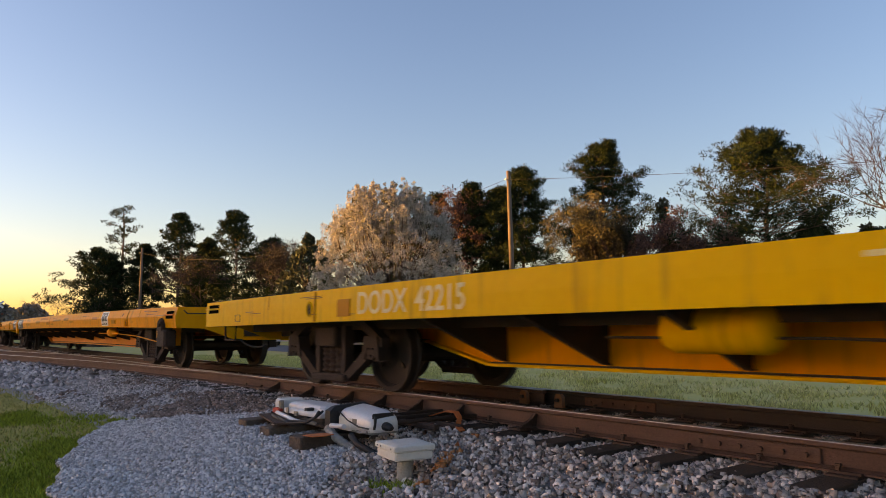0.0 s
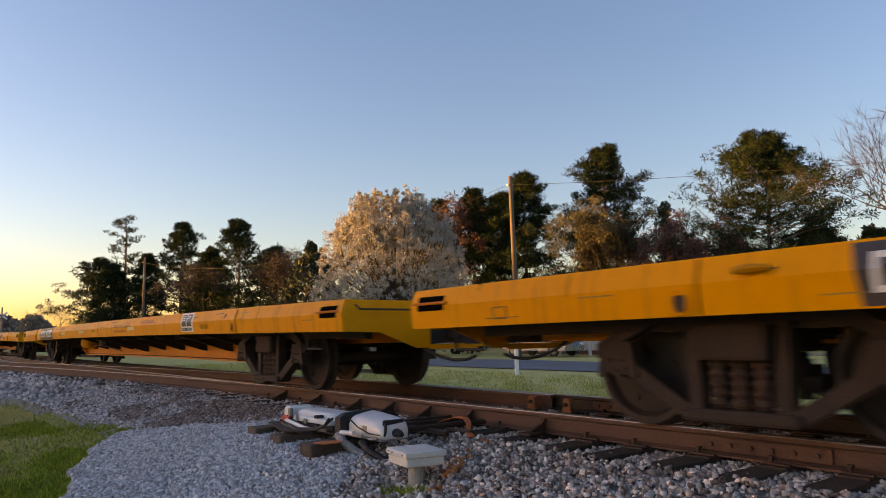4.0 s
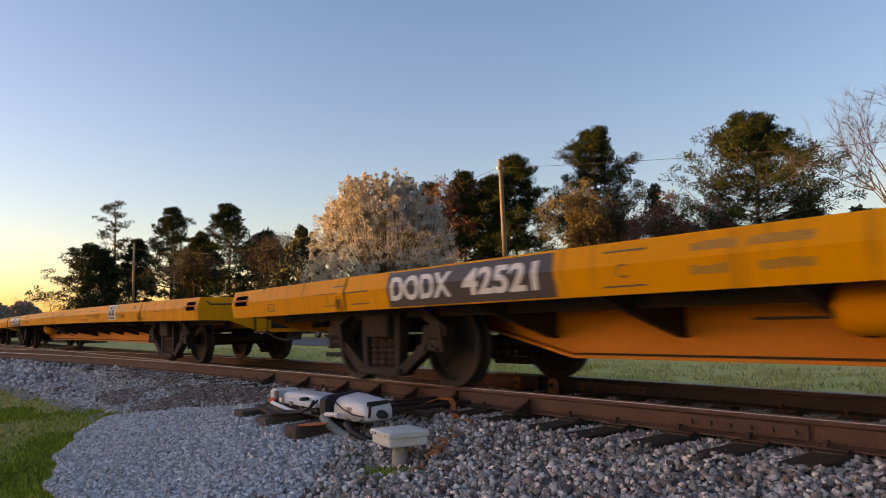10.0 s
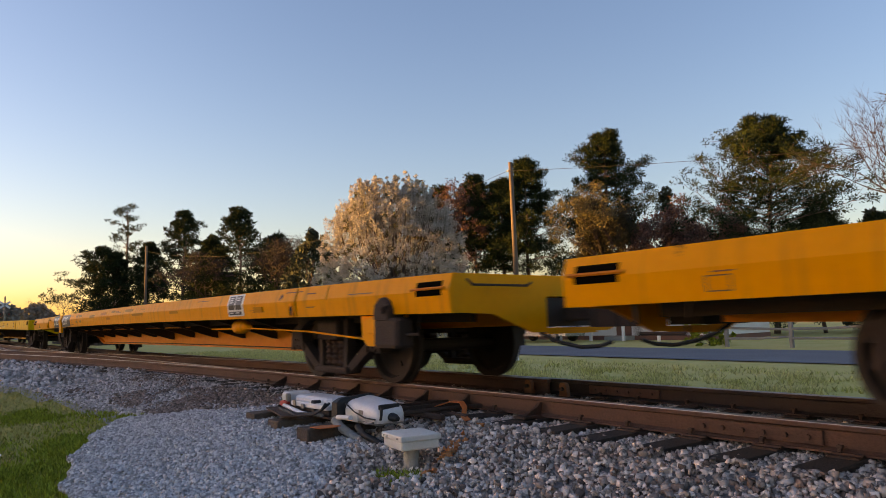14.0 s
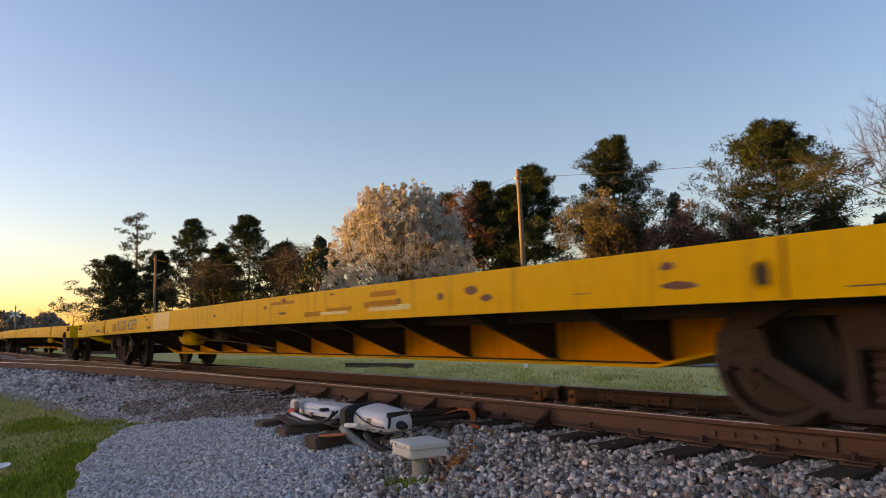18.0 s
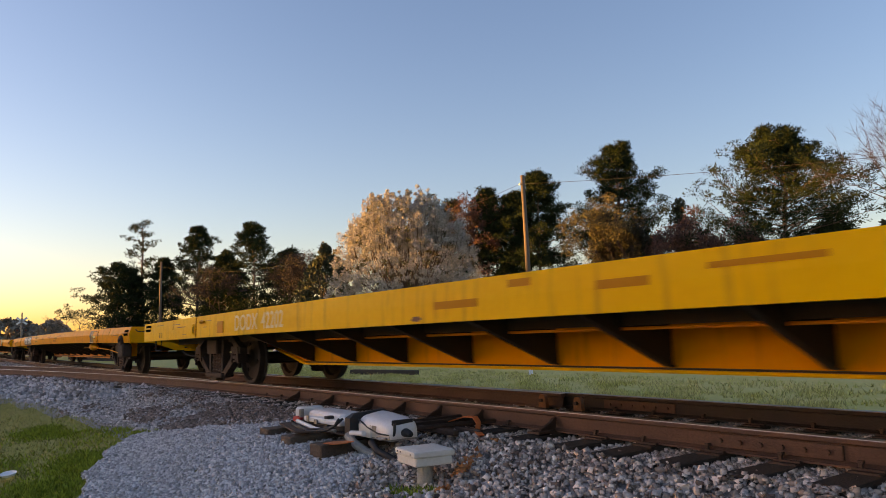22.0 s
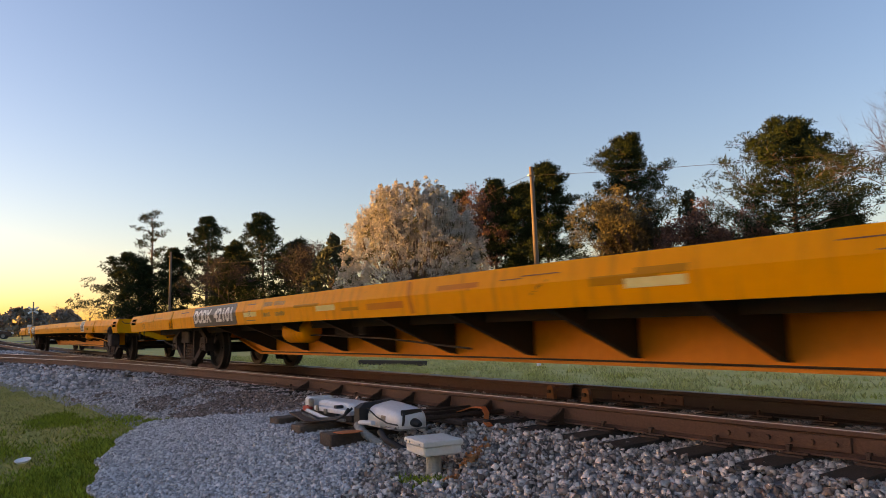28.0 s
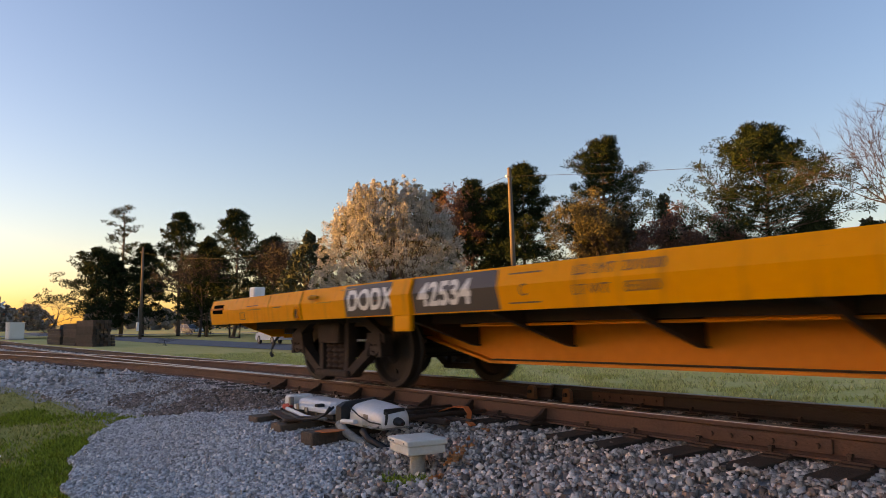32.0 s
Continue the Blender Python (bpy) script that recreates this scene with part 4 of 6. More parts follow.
def flatcar(number, style, layout, num_style, seed, label):
    """One flatcar. Its front is at +x. layout: 'strap' or 'plain'."""
    rng = random.Random(seed)
    B = BODY[style]
    h = CAR_L / 2
    car = thing("flatcar", pose(0, TRACK_Y, 0), label, "flatcar", "flatcars of the train")
    part("side_sill", B["sill"], None, car, "painted steel side sill with dents and rust")
    part("side_sill", B["sill2"], None, car)
    part("deck", B["deck"], None, car)
    cs = part("centre_sill", B["centre"], None, car, "deep fishbelly centre sill")
    part("bottom_flange", B["flange"], None, cs)
    part("dirt_layer", B["dirt"], None, cs, "dark dirt lying on the flange")
    if layout == "strap":
        part("train_pipe", B["pipe"], None, car, "thin orange-painted air pipe")
    for s in (0, 180):
        part("stringer", B["stringer"], None, car, at=pose(0, 0, 0, 0, 0, s))
    for s in (-1, 1):
        part("body_bolster", B["bolster"], None, car, at=pose(s * TRUCK_X, 0, 0))
    own = OWN.get(number.split(" ")[1], {})
    first, step_x, n = own.get("bearers", (4.75, 1.345, 11) if style == "golden" else (5.20, 1.287, 11))
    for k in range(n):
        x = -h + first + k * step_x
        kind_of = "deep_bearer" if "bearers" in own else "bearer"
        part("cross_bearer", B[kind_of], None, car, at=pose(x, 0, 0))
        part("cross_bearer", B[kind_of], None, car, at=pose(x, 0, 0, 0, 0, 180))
    hole, hole_z = own.get("hole", 2.95), 0.84 if style == "golden" else 0.90
    for s in (-1, 1):
        turn = pose(s * h, 0, 0, 0, 0, 0 if s > 0 else 180)
        end = part("end_plate", B["end"], None, car, at=turn)
        part("coupler_pocket", B["pocket"], None, end)
        part("coupler", B["coupler"], None, car, "dark cast knuckle coupler", at=turn)
        part("air_hose", B["hose"], None, car, "black rubber air hose", True, at=turn)
        part("uncoupling_lever", B["grab"], None, car, at=turn)
        part("sill_step", B["step"], None, car, at=pose(s * (h - 0.75), -1.47, 0))
        for me in B["slots"]:
            part("stake_pocket", me, None, car, "slot in the side sill, its inner shade a flat black plate", at=pose(s * (h - 0.30), 0, 0))
        part("pocket_bar", B["slotbar"], None, car, at=pose(s * (h - 0.30), 0, 0))
        part("sill_seam", B["seam"], None, car, at=pose(s * (h - hole), 0, 0))
        part("sling_hole", B["hole"], None, car, at=pose(s * (h - hole) - 0.12, sill_y(style, hole_z), hole_z))
        part("sling_hole_lip", B["lip"], None, car, at=pose(s * (h - hole) - 0.12, sill_y(style, hole_z), hole_z))
        add_truck(car, s * TRUCK_X)
    # reporting marks near the rear
    x0 = -h + own.get("mark", 3.65)
    mk, nm = number.split(" ")
    if num_style == "panel":
        if layout == "strap":
            part("number_panel", on_sill(style, x0, x0 + 0.93, 0.762, 1.085, 0.004, 0.12), M["black"], car, "black painted number panel")
            part("number_panel", on_sill(style, x0 + 1.24, x0 + 2.40, 0.762, 1.085, 0.004, 0.12), M["black"], car, "black painted number panel")
            part("strap_plate", on_sill(style, x0 + 0.93, x0 + 1.24, 0.755, 1.09, 0.03), M[style], car)
            part("strap_tail", Geo().box(x0 + 0.95, x0 + 1.22, -1.555, -1.50, 0.60, 0.757, 0.01), M[style], car, "yellow strap hanging below the sill")
            lettering(mk, 0.29, style, x0 + 0.08, 0.83, M["white"], car, 0.98, "white stencilled reporting mark", bold=0.004 if "9" in nm else 0.009, split=True)
            lettering(nm, 0.29, style, x0 + 1.36, 0.83, M["white"], car, 1.02, "white stencilled car number", bold=0.004 if "9" in nm else 0.009, split=True)
        else:
            part("number_panel", on_sill(style, x0, x0 + 2.10, 0.762, 1.085, 0.004, 0.12), M["black"], car, "black painted number panel")
            lettering(mk, 0.29, style, x0 + 0.07, 0.83, M["white"], car, 1.0, "white stencilled reporting mark", bold=0.004 if "9" in nm else 0.009, split=True)
            lettering(nm, 0.29, style, x0 + 1.13, 0.83, M["white"], car, 1.24, "white stencilled car number", bold=0.004 if "9" in nm else 0.009, split=True)
    else:
        mt = M["faded"] if num_style == "faded" else M["ink"]
        lettering(mk, 0.31, style, x0 + 0.05, 0.82, mt, car, 0.92, "worn stencilled reporting mark", bold=0.004, split=True)
        lettering(nm, 0.31, style, x0 + 1.05, 0.82, mt, car, 0.92, "worn stencilled car number", bold=0.004, split=True)
        part("marker_plate", on_sill(style, x0 - own.get("plate", 0.34), x0 - own.get("plate", 0.34) + 0.25, 0.80, 0.98, 0.012), M["darkpatch"], car, "brown steel plate beside the number")
    # weights, plate mark
    xw = x0 + 2.55
    if num_style == "panel":
        part("plate_mark", on_sill(style, xw, xw + 0.34, 1.03, 1.042, 0.005), M["ink"], car)
        part("plate_mark", on_sill(style, xw, xw + 0.34, 0.80, 0.812, 0.005), M["ink"], car)
        lettering("C", 0.13, style, xw + 0.12, 0.86, M["ink"], car)
        if nm in WEIGHTS:
            for text, z in zip(WEIGHTS[nm], (0.98, 0.84)):
                lettering(text, 0.105, style, xw + 0.66, z, M["ink"], car, 1.05, "small dark stencilled weight", split=True)
        else:
            for a, count, z in ((0.66, 5, 0.985), (1.02, 6, 0.985), (0.66, 4, 0.845), (1.08, 5, 0.845)):
                for k in range(count):
                    part("weight_mark", on_sill(style, xw + a + 0.06 * k, xw + a + 0.06 * k + 0.042, z, z + rng.uniform(0.045, 0.06), 0.0045), M["wornink"], car, "faded illegible stencil")
    # data placards, patches and marks along the side
    if style == "golden" and "bearers" in own:
        xp = h - 4.33
        pl = part("data_panel", on_sill(style, xp, xp + 0.40, 0.77, 1.06, 0.006, 0.08), M["brownfield"], car, "faded brown data panel with a dark edge strip")
        part("data_field", on_sill(style, xp + 0.01, xp + 0.15, 0.78, 1.05, 0.009, 0.08), M["black"], pl)
        for c in (1.02, 0.985, 0.95, 0.90, 0.87, 0.82):
            part("text_bar", on_sill(style, xp + 0.04, xp + 0.13, c, c + 0.010, 0.011, 0.08), M["wornink"], pl)
        part("panel_edge", on_sill(style, xp, xp + 0.40, 0.762, 0.768, 0.007, 0.0), M["white"], pl)
        tag = part("small_plate", on_sill(style, xp + 0.44, xp + 0.70, 0.88, 0.935, 0.012), M["patch"], car, "pale brown steel plate")
        # flat ink strip drawn as the shadow below the plate
        part("plate_shadow_gap", on_sill(style, xp + 0.50, xp + 0.68, 0.862, 0.876, 0.010), M["ink"], tag)
    elif style == "golden":
        xp = h - (5.12 if layout == "strap" else 5.30)
        pl = part("data_panel", on_sill(style, xp, xp + 0.56, 0.79, 1.09, 0.006, 0.06), M["white"], car, "white-framed black data panel")
        for a, b, c, d in ((0.05, 0.26, 0.88, 1.07), (0.30, 0.51, 0.88, 1.07), (0.05, 0.51, 0.81, 0.855)):
            part("data_field", on_sill(style, xp + a, xp + b, c, d, 0.009, 0.06), M["black"], pl)
        for a, c in ((0.09, 1.035), (0.09, 1.005), (0.09, 0.975), (0.34, 1.035), (0.34, 1.005), (0.1, 0.83), (0.32, 0.83)):
            part("text_bar", on_sill(style, xp + a, xp + a + 0.11, c, c + 0.014, 0.011), M["white"], pl)
        part("dark_tag", on_sill(style, xp + 0.95, xp + 1.22, 0.83, 0.90, 0.02), M["darkpatch"], car)
    for k in range(7):
        x = rng.uniform(-h + 8.5, h - 6.0)
        a, z = rng.uniform(0.25, 0.8), rng.uniform(0.80, 1.0)
        mt = M[rng.choice(["darkpatch", "darkpatch", "darkpatch", "redmark"])] if style == "golden" else M[rng.choice(["darkpatch", "darkpatch", "patch"])]
        part("paint_patch", on_sill(style, x, x + a, z, z + rng.uniform(0.03, 0.07), 0.0036), mt, car, "faded touch-up paint")
    if style == "golden" and layout != "strap":
        part("red_band", on_sill(style, 0.1, 0.17, 0.77, 1.08, 0.0037, 0.25), M["redmark"], car, "thin red painted band")
        for x in (-h + 7.2, -h + 9.6, 2.8) if nm in ("42352", "42101") else ():
            part("reflector", on_sill(style, x, x + 0.48, 0.86, 0.925, 0.005), M["patch"], car, "pale reflective strip")
    def blotch(x, z, a, b2, mt, name, lb):
        m = 11
        pts = [(x + rng.uniform(0.6, 1) * a * math.cos(2 * math.pi * i / m), z + rng.uniform(0.6, 1) * b2 * math.sin(2 * math.pi * i / m)) for i in range(m)]
        part(name, Geo().prism(pts, "y", -1.5585, -1.548), mt, car, lb)

    if nm == "42279":
        for x, z, a, b2 in RUST:
            blotch(-h + x, z, a, b2, M["bare"], "rust_spot", "patch of bare rusty steel")
        part("scraped_patch", on_sill(style, -h + 7.46, -h + 8.45, 0.775, 1.085, 0.005), M["bare_white"], car, "broad whitish scraped patch")
    elif style == "yellow":
        for k in range(4):
            blotch(rng.uniform(-h + 8, h - 3.5), rng.uniform(0.79, 0.83), 0.10, 0.03, M["bare"], "rust_spot", "patch of bare rusty steel")
    else:
        for k in range(5):
            x, z = rng.uniform(-h + 7.5, h - 6.0), rng.uniform(0.96, 1.06)
            part("scratch", on_sill(style, x, x + rng.uniform(0.2, 0.7), z, z + 0.008, 0.004), M["bare"], car, "thin dark scratch")
    # scuffs and weld seams towards both ends
    for side in (-1, 1):
        for k in range(6):
            x, z, ln = side * (h - rng.uniform(0.9, 5.0)), rng.uniform(0.80, 1.05), rng.uniform(0.12, 0.5)
            part("scuff", on_sill(style, x, x + ln, z, z + rng.uniform(0.006, 0.014), 0.0042), M[rng.choice(["ink", "bare", "wornink"])], car, "thin dark scuff")
        x = side * (h - rng.uniform(1.9, 2.3))
        part("weld_seam", on_sill(style, x, x + 0.012, 0.93, 1.09, 0.006), M["darkpatch"], car)
    if nm == "42379":
        for a, e in ((9.82, 10.24), (10.30, 10.68), (10.73, 11.06)):
            part("word_bar", on_sill(style, -h + a, -h + e, 0.995, 1.055, 0.004), M["redmark"], car, "faded red painted word")
        part("red_band", on_sill(style, -h + 11.36, -h + 11.42, 0.77, 1.08, 0.0042, 0.2), M["redmark"], car, "thin red painted band")
        part("brown_field", on_sill(style, -h + 10.92, -h + 11.30, 0.85, 0.915, 0.0044), M["darkpatch"], car, "brown painted-over field")
    if layout == "strap":
        for k in (-1,):
            part("lashing_lug", Geo().tube([(-0.10, -1.57, 1.0), (-0.02, -1.585, 1.0), (0.10, -1.575, 1.0)], [0.022, 0.03, 0.018], 8), M["darkpatch"], car, "small steel lashing lug", at=pose(k * (h - hole - 0.36), 0, 0))
    frame_mark = Geo()
    for a, e, c, d in ((0, 0.16, 0, 0.008), (0, 0.16, 0.09, 0.098), (0, 0.008, 0, 0.098), (0.152, 0.16, 0, 0.098)):
        g = on_sill(style, a, e, 0.80 + c, 0.80 + d, 0.005)
        b0 = len(frame_mark.v)
        frame_mark.v += g.v
        frame_mark.f += [tuple(q + b0 for q in f) for f in g.f]
    part("stencil_frame", frame_mark, M["ink"], car, at=pose(-h + 1.12, 0, 0))
    if nm == "42534":
        part("hanging_hose", Geo().tube([(-h - 0.10, -0.36, 0.60), (-h - 0.30, -0.36, 0.50), (-h - 0.42, -0.36, 0.38), (-h - 0.46, -0.36, 0.29), (-h - 0.40, -0.36, 0.25)], [0.022, 0.022, 0.022, 0.03, 0.03], 8), M["rubber"], car, "loose black air hose with metal end", True)
        part("deck_box", Geo().box(-h + 0.80, -h + 0.98, -1.28, -1.12, 1.095, 1.27, 0.01), M["paper"], car, "small pale box fixed on the deck")
    # brake gear
    if layout in ("strap", "brake"):
        xb = h - (0.98 if nm == "42397" else 0.66)
        part("hand_brake", STAND, None, car, "black hand brake stand", at=pose(xb, -1.50, 0.0))
        part("hand_brake_crank", STANDCRANK, None, car, at=pose(xb, -1.50, 0.0))
        bracket = Geo().prism([(-0.62, 0.75), (-0.16, 0.75), (-0.16, 0.44), (-0.50, 0.44), (-0.60, 0.52)], "y", -1.46, -1.18)
        bracket.box(-0.42, -0.20, -1.53, -1.455, 0.56, 0.73, 0.02)
        part("brake_bracket", bracket, M[style], car, "painted bracket carrying the hand brake", at=pose(xb, 0, 0))
        part("brake_rod", RODS[style], None, car, "long thin brake rod", at=pose(h - 1.42, -1.30, 0.62))
        part("brake_cylinder", B["cyl"], None, car, at=pose(h - 5.3, -1.25, 0.64))
    else:
        part("air_reservoir", B["tank"], None, car, "painted air reservoir", at=pose(-h + 7.9, -0.95, 0.63))
        part("brake_valve", B["valve"], None, car, at=pose(-h + 9.3, -0.85, 0.66))
        part("brake_rod", RODS["dark"], None, car, at=pose(-h + 12.0, -1.0, 0.55))
    # fittings follow the camber of the body
    flat = {me.name for me in (B["sill"], B["sill2"], B["deck"], B["centre"], B["flange"], B["dirt"], B["pipe"], B["stringer"])}
    for ob in car.children_recursive:
        top_part = ob
        while top_part.parent != car:
            top_part = top_part.parent
        if top_part.name.startswith("truck") or ob.data.name in flat:
            continue
        x = ob.matrix_basis.translation.x
        if abs(x) > 0.01 and ob.parent == car:
            ob.location.z += camber(x)
        elif ob.data.users == 1:
            for v in ob.data.vertices:
                v.co.z += camber(v.co.x)
    return car


# rusty clips standing between the rails
def gauge_clip(x, y):
    ob = thing("rail_clip", pose(x, y, TIE_TOP), "orange-rusty steel clip bolted on a tie", "rail clip", "clips between the rails")
    part("foot", Geo().box(-0.10, 0.10, -0.06, 0.06, 0.0, 0.018, 0.004), M["plate"], ob)
    part("upright", Geo().prism([(-0.06, 0.018), (0.06, 0.018), (0.05, 0.14), (0.02, 0.165), (-0.03, 0.165), (-0.05, 0.14)], "y", -0.025, 0.025), M["clip"], ob, "orange-rusty upright")
    part("bolt", Geo().tube([(0.0, -0.06, 0.10), (0.0, -0.026, 0.10)], 0.022, 6), M["plate"], ob)


gauge_clip(-5.78, 1.32)
gauge_clip(-5.20, 1.28)
FLEET = [
    ("DODX 42215", "yellow", "plain", "faded", "bright yellow steel flatcar with worn white number"),
    ("DODX 42379", "golden", "strap", "panel", "golden-yellow flatcar with black number panel and hand brake"),
    ("DODX 42352", "golden", "plain", "panel", "golden-yellow flatcar with pale reflective strips and black number panel"),
    ("DODX 42521", "golden", "plain", "panel", "golden-yellow flatcar with thin red band and black number panel"),
    ("DODX 42347", "golden", "plain", "panel", "golden-yellow flatcar with brown paint patches and black number panel"),
    ("DODX 42397", "golden", "strap", "panel", "golden-yellow flatcar with strapped number panel and hand brake"),
    ("DODX 42279", "yellow", "plain", "ink", "bright yellow flatcar with rust spots and dark number"),
    ("DODX 42202", "yellow", "strap", "faded", "bright yellow flatcar with worn lettering and hand brake"),
    ("DODX 42180", "golden", "brake", "panel", "deep yellow flatcar with small black number panel"),
    ("DODX 42101", "golden", "plain", "panel", "golden-yellow flatcar with brownish number panel"),
    ("DODX 42534", "golden", "strap", "panel", "golden-yellow last flatcar with open rear coupler"),
]
TRAIN = [flatcar(nm, st, lay, ns, 11 + i, lb) for i, (nm, st, lay, ns, lb) in enumerate(FLEET)]


def train_x(t):
    """How far the rear end of the first car has come at t seconds."""
    d = t - 1.01
    return -2.87 + 7.364 * d + 0.5 * 0.0151 * d * d


def motions():
    for i, car in enumerate(TRAIN):
        rows = []
        for k in range(17):
            t = k * 2.0
            x = train_x(t) + CAR_L / 2 - i * PITCH + OWN[FLEET[i][0].split(" ")[1]].get("shift", 0.0)
            a, b = rise(x - TRUCK_X), rise(x + TRUCK_X)
            rows.append((t, pose(x, TRACK_Y, (a + b) / 2, 0, -math.degrees(math.atan2(b - a, 2 * TRUCK_X)), 0)))
        walk(car, rows)
    for car, ws, x in AXLES:
        rows = []
        for k in range(481):
            t = k / 15.0
            rows.append((t, pose(x, 0, 0.418, 0, math.degrees(train_x(t) / 0.418), 0)))
        walk(ws, rows)


# ---- switch machine and its surroundings ----
def switch_machine():
    MOTOR = Matrix.Translation((0.32, 0, 0.004)) @ Matrix.Diagonal((0.62, 0.82, 0.66, 1))
    HOUSING = Matrix.Translation((0.325, 0, 0)) @ Matrix.Diagonal((0.52, 0.90, 0.80, 1))
    GEAR = Matrix.Translation((0.22, 0, 0)) @ Matrix.Diagonal((0.98, 0.86, 0.76, 1))
    SHIFT = Matrix.Translation((0.26, 0.02, -0.02))
    sm = thing("switch_machine", pose(-5.65, -1.22, TIE_TOP), "white-covered electric switch machine bolted on long timber ties", "switch machine")
    part("base_plate", Geo().box(-1.15, 0.35, -0.20, 0.22, 0.002, 0.02, 0.004), M["plate"], sm, "rusty steel base plate")
    part("foot_plate", Geo().prism([(-1.05, -0.30), (-0.25, -0.50), (-0.15, -0.36), (-0.95, -0.16)], "z", 0.022, 0.036), M["plate"], sm, "rusty slanting steel plate")
    part("gear_case", Geo().box(-1.02, -0.16, -0.20, 0.16, 0.022, 0.115, 0.02), M["rubber"], sm, "dark gear case below the white cover", at=GEAR)
    tray = Geo().box(-0.88, -0.14, -0.26, 0.12, 0.105, 0.165, 0.012)
    part("gear_tray", tray, M["machine"], sm, "white flanged tray", at=GEAR)
    lid = Geo()
    ring = lambda x0, x1, y0, y1, c: [(x0 + c, y0), (x1 - c, y0), (x1, y0 + c), (x1, y1 - c), (x1 - c, y1), (x0 + c, y1), (x0, y1 - c), (x0, y0 + c)]
    lid.loft([[(x, y, z) for x, y in ring(-0.98 + k, -0.26 - k, -0.16 + k, 0.16 - k, 0.04)] for z, k in ((0.15, 0.0), (0.195, 0.0), (0.222, 0.025), (0.232, 0.07))])
    part("gear_lid", lid, M["machine"], sm, "white enamelled cover", at=GEAR)
    part("end_bracket", Geo().box(-1.20, -1.05, -0.20, 0.06, 0.06, 0.21, 0.02), M["machine"], sm, at=SHIFT)
    part("end_bracket", Geo().box(-1.05, -1.0, -0.23, -0.19, 0.02, 0.20, 0.008), M["steel"], sm, at=SHIFT)
    part("warning_tag", Geo().prism([(-1.14, 0.085), (-1.02, 0.07), (-0.98, 0.12), (-1.06, 0.135), (-1.13, 0.12)], "y", -0.25, -0.21), M["redtape"], sm, "red tag", at=SHIFT)
    part("hand_lever", Geo().tube([(-0.95, -0.30, 0.10), (-0.50, -0.34, 0.055), (-0.40, -0.33, 0.05)], 0.024, 8), M["machine"], sm, "white hand-throw lever", at=GEAR)
    part("lever_rest", Geo().tube([(-0.45, -0.33, 0.05), (-0.15, -0.30, 0.06)], 0.018, 8), M["conduit"], sm, at=GEAR)
    part("throw_box", Geo().loft([[(-0.12, -0.30, 0.0), (0.08, -0.30, 0.0), (0.08, 0.14, 0.0), (-0.12, 0.14, 0.0)], [(-0.10, -0.30, 0.22), (0.06, -0.30, 0.22), (0.06, 0.14, 0.26), (-0.10, 0.14, 0.26)], [(-0.06, -0.24, 0.265), (0.03, -0.24, 0.265), (0.03, 0.10, 0.29), (-0.06, 0.10, 0.29)]]), M["rubber"], sm, "black rubber-clad middle housing", at=HOUSING)
    # motor cover: straight flanks, softly rounded top and end
    mot = Geo()
    rings = []
    for x, k, q in ((0.09, 0.97, 1.12), (0.115, 1.0, 1.18), (0.30, 1.0, 1.15), (0.52, 1.0, 1.08), (0.70, 1.0, 1.0), (0.79, 0.985, 0.94), (0.85, 0.95, 0.85), (0.89, 0.88, 0.72), (0.915, 0.76, 0.55)):
        ring_pts = []
        for j in range(15):
            a = math.pi * j / 14
            c, e = math.cos(a), math.sin(a)
            y = -0.06 - 0.178 * k * math.copysign(abs(c) ** 0.42, c)
            ring_pts.append((x, y, 0.05 + (0.225 + 0.03 * (y + 0.06) / 0.178) * q * abs(e) ** 0.42))
        rings.append(ring_pts)
    mot.loft(rings)
    part("motor_cover", mot, M["machine"], sm, "rounded white motor cover", True, at=MOTOR)
    part("motor_base", Geo().box(0.09, 0.88, -0.225, 0.11, 0.022, 0.098, 0.015), M["conduit"], sm, "grey motor base", at=MOTOR)
    part("motor_panel", Geo().box(0.10, 0.42, -0.242, -0.228, 0.03, 0.19, 0.004), M["boxwhite"], sm, "cream side panel", at=MOTOR)
    part("motor_seam", Geo().tube([(0.86, -0.235, 0.10), (0.62, -0.243, 0.105), (0.35, -0.243, 0.16), (0.10, -0.24, 0.25)], 0.009, 6), M["rubber"], sm, "black rubber cable", at=MOTOR)
    part("clamp_handle", Geo().tube([(0.86, -0.16, 0.24), (0.905, -0.18, 0.22), (0.92, -0.19, 0.15), (0.90, -0.19, 0.09)], 0.016, 6), M["rubber"], sm, at=MOTOR)
    part("clamp_handle", Geo().tube([(0.60, -0.25, 0.05), (0.74, -0.27, 0.045), (0.84, -0.25, 0.06)], 0.016, 6), M["steel"], sm, at=MOTOR)
    part("selector_lever", Geo().tube([(0.12, -0.34, 0.085), (0.42, -0.32, 0.10)], 0.030, 10), M["machine"], sm, "short white selector lever", at=MOTOR)
    part("end_plug", Geo().tube([(0.90, -0.06, 0.12), (0.97, -0.06, 0.115), (1.03, -0.05, 0.10)], [0.055, 0.05, 0.03], 10), M["rubber"], sm, at=MOTOR)
    part("end_hinge", Geo().box(0.84, 0.875, -0.19, 0.06, 0.21, 0.275, 0.01), M["rubber"], sm, "black hinge strip", at=MOTOR)
    part("data_plate", Geo().box(0.45, 0.56, -0.239, -0.234, 0.13, 0.19), M["steel"], sm, at=MOTOR)
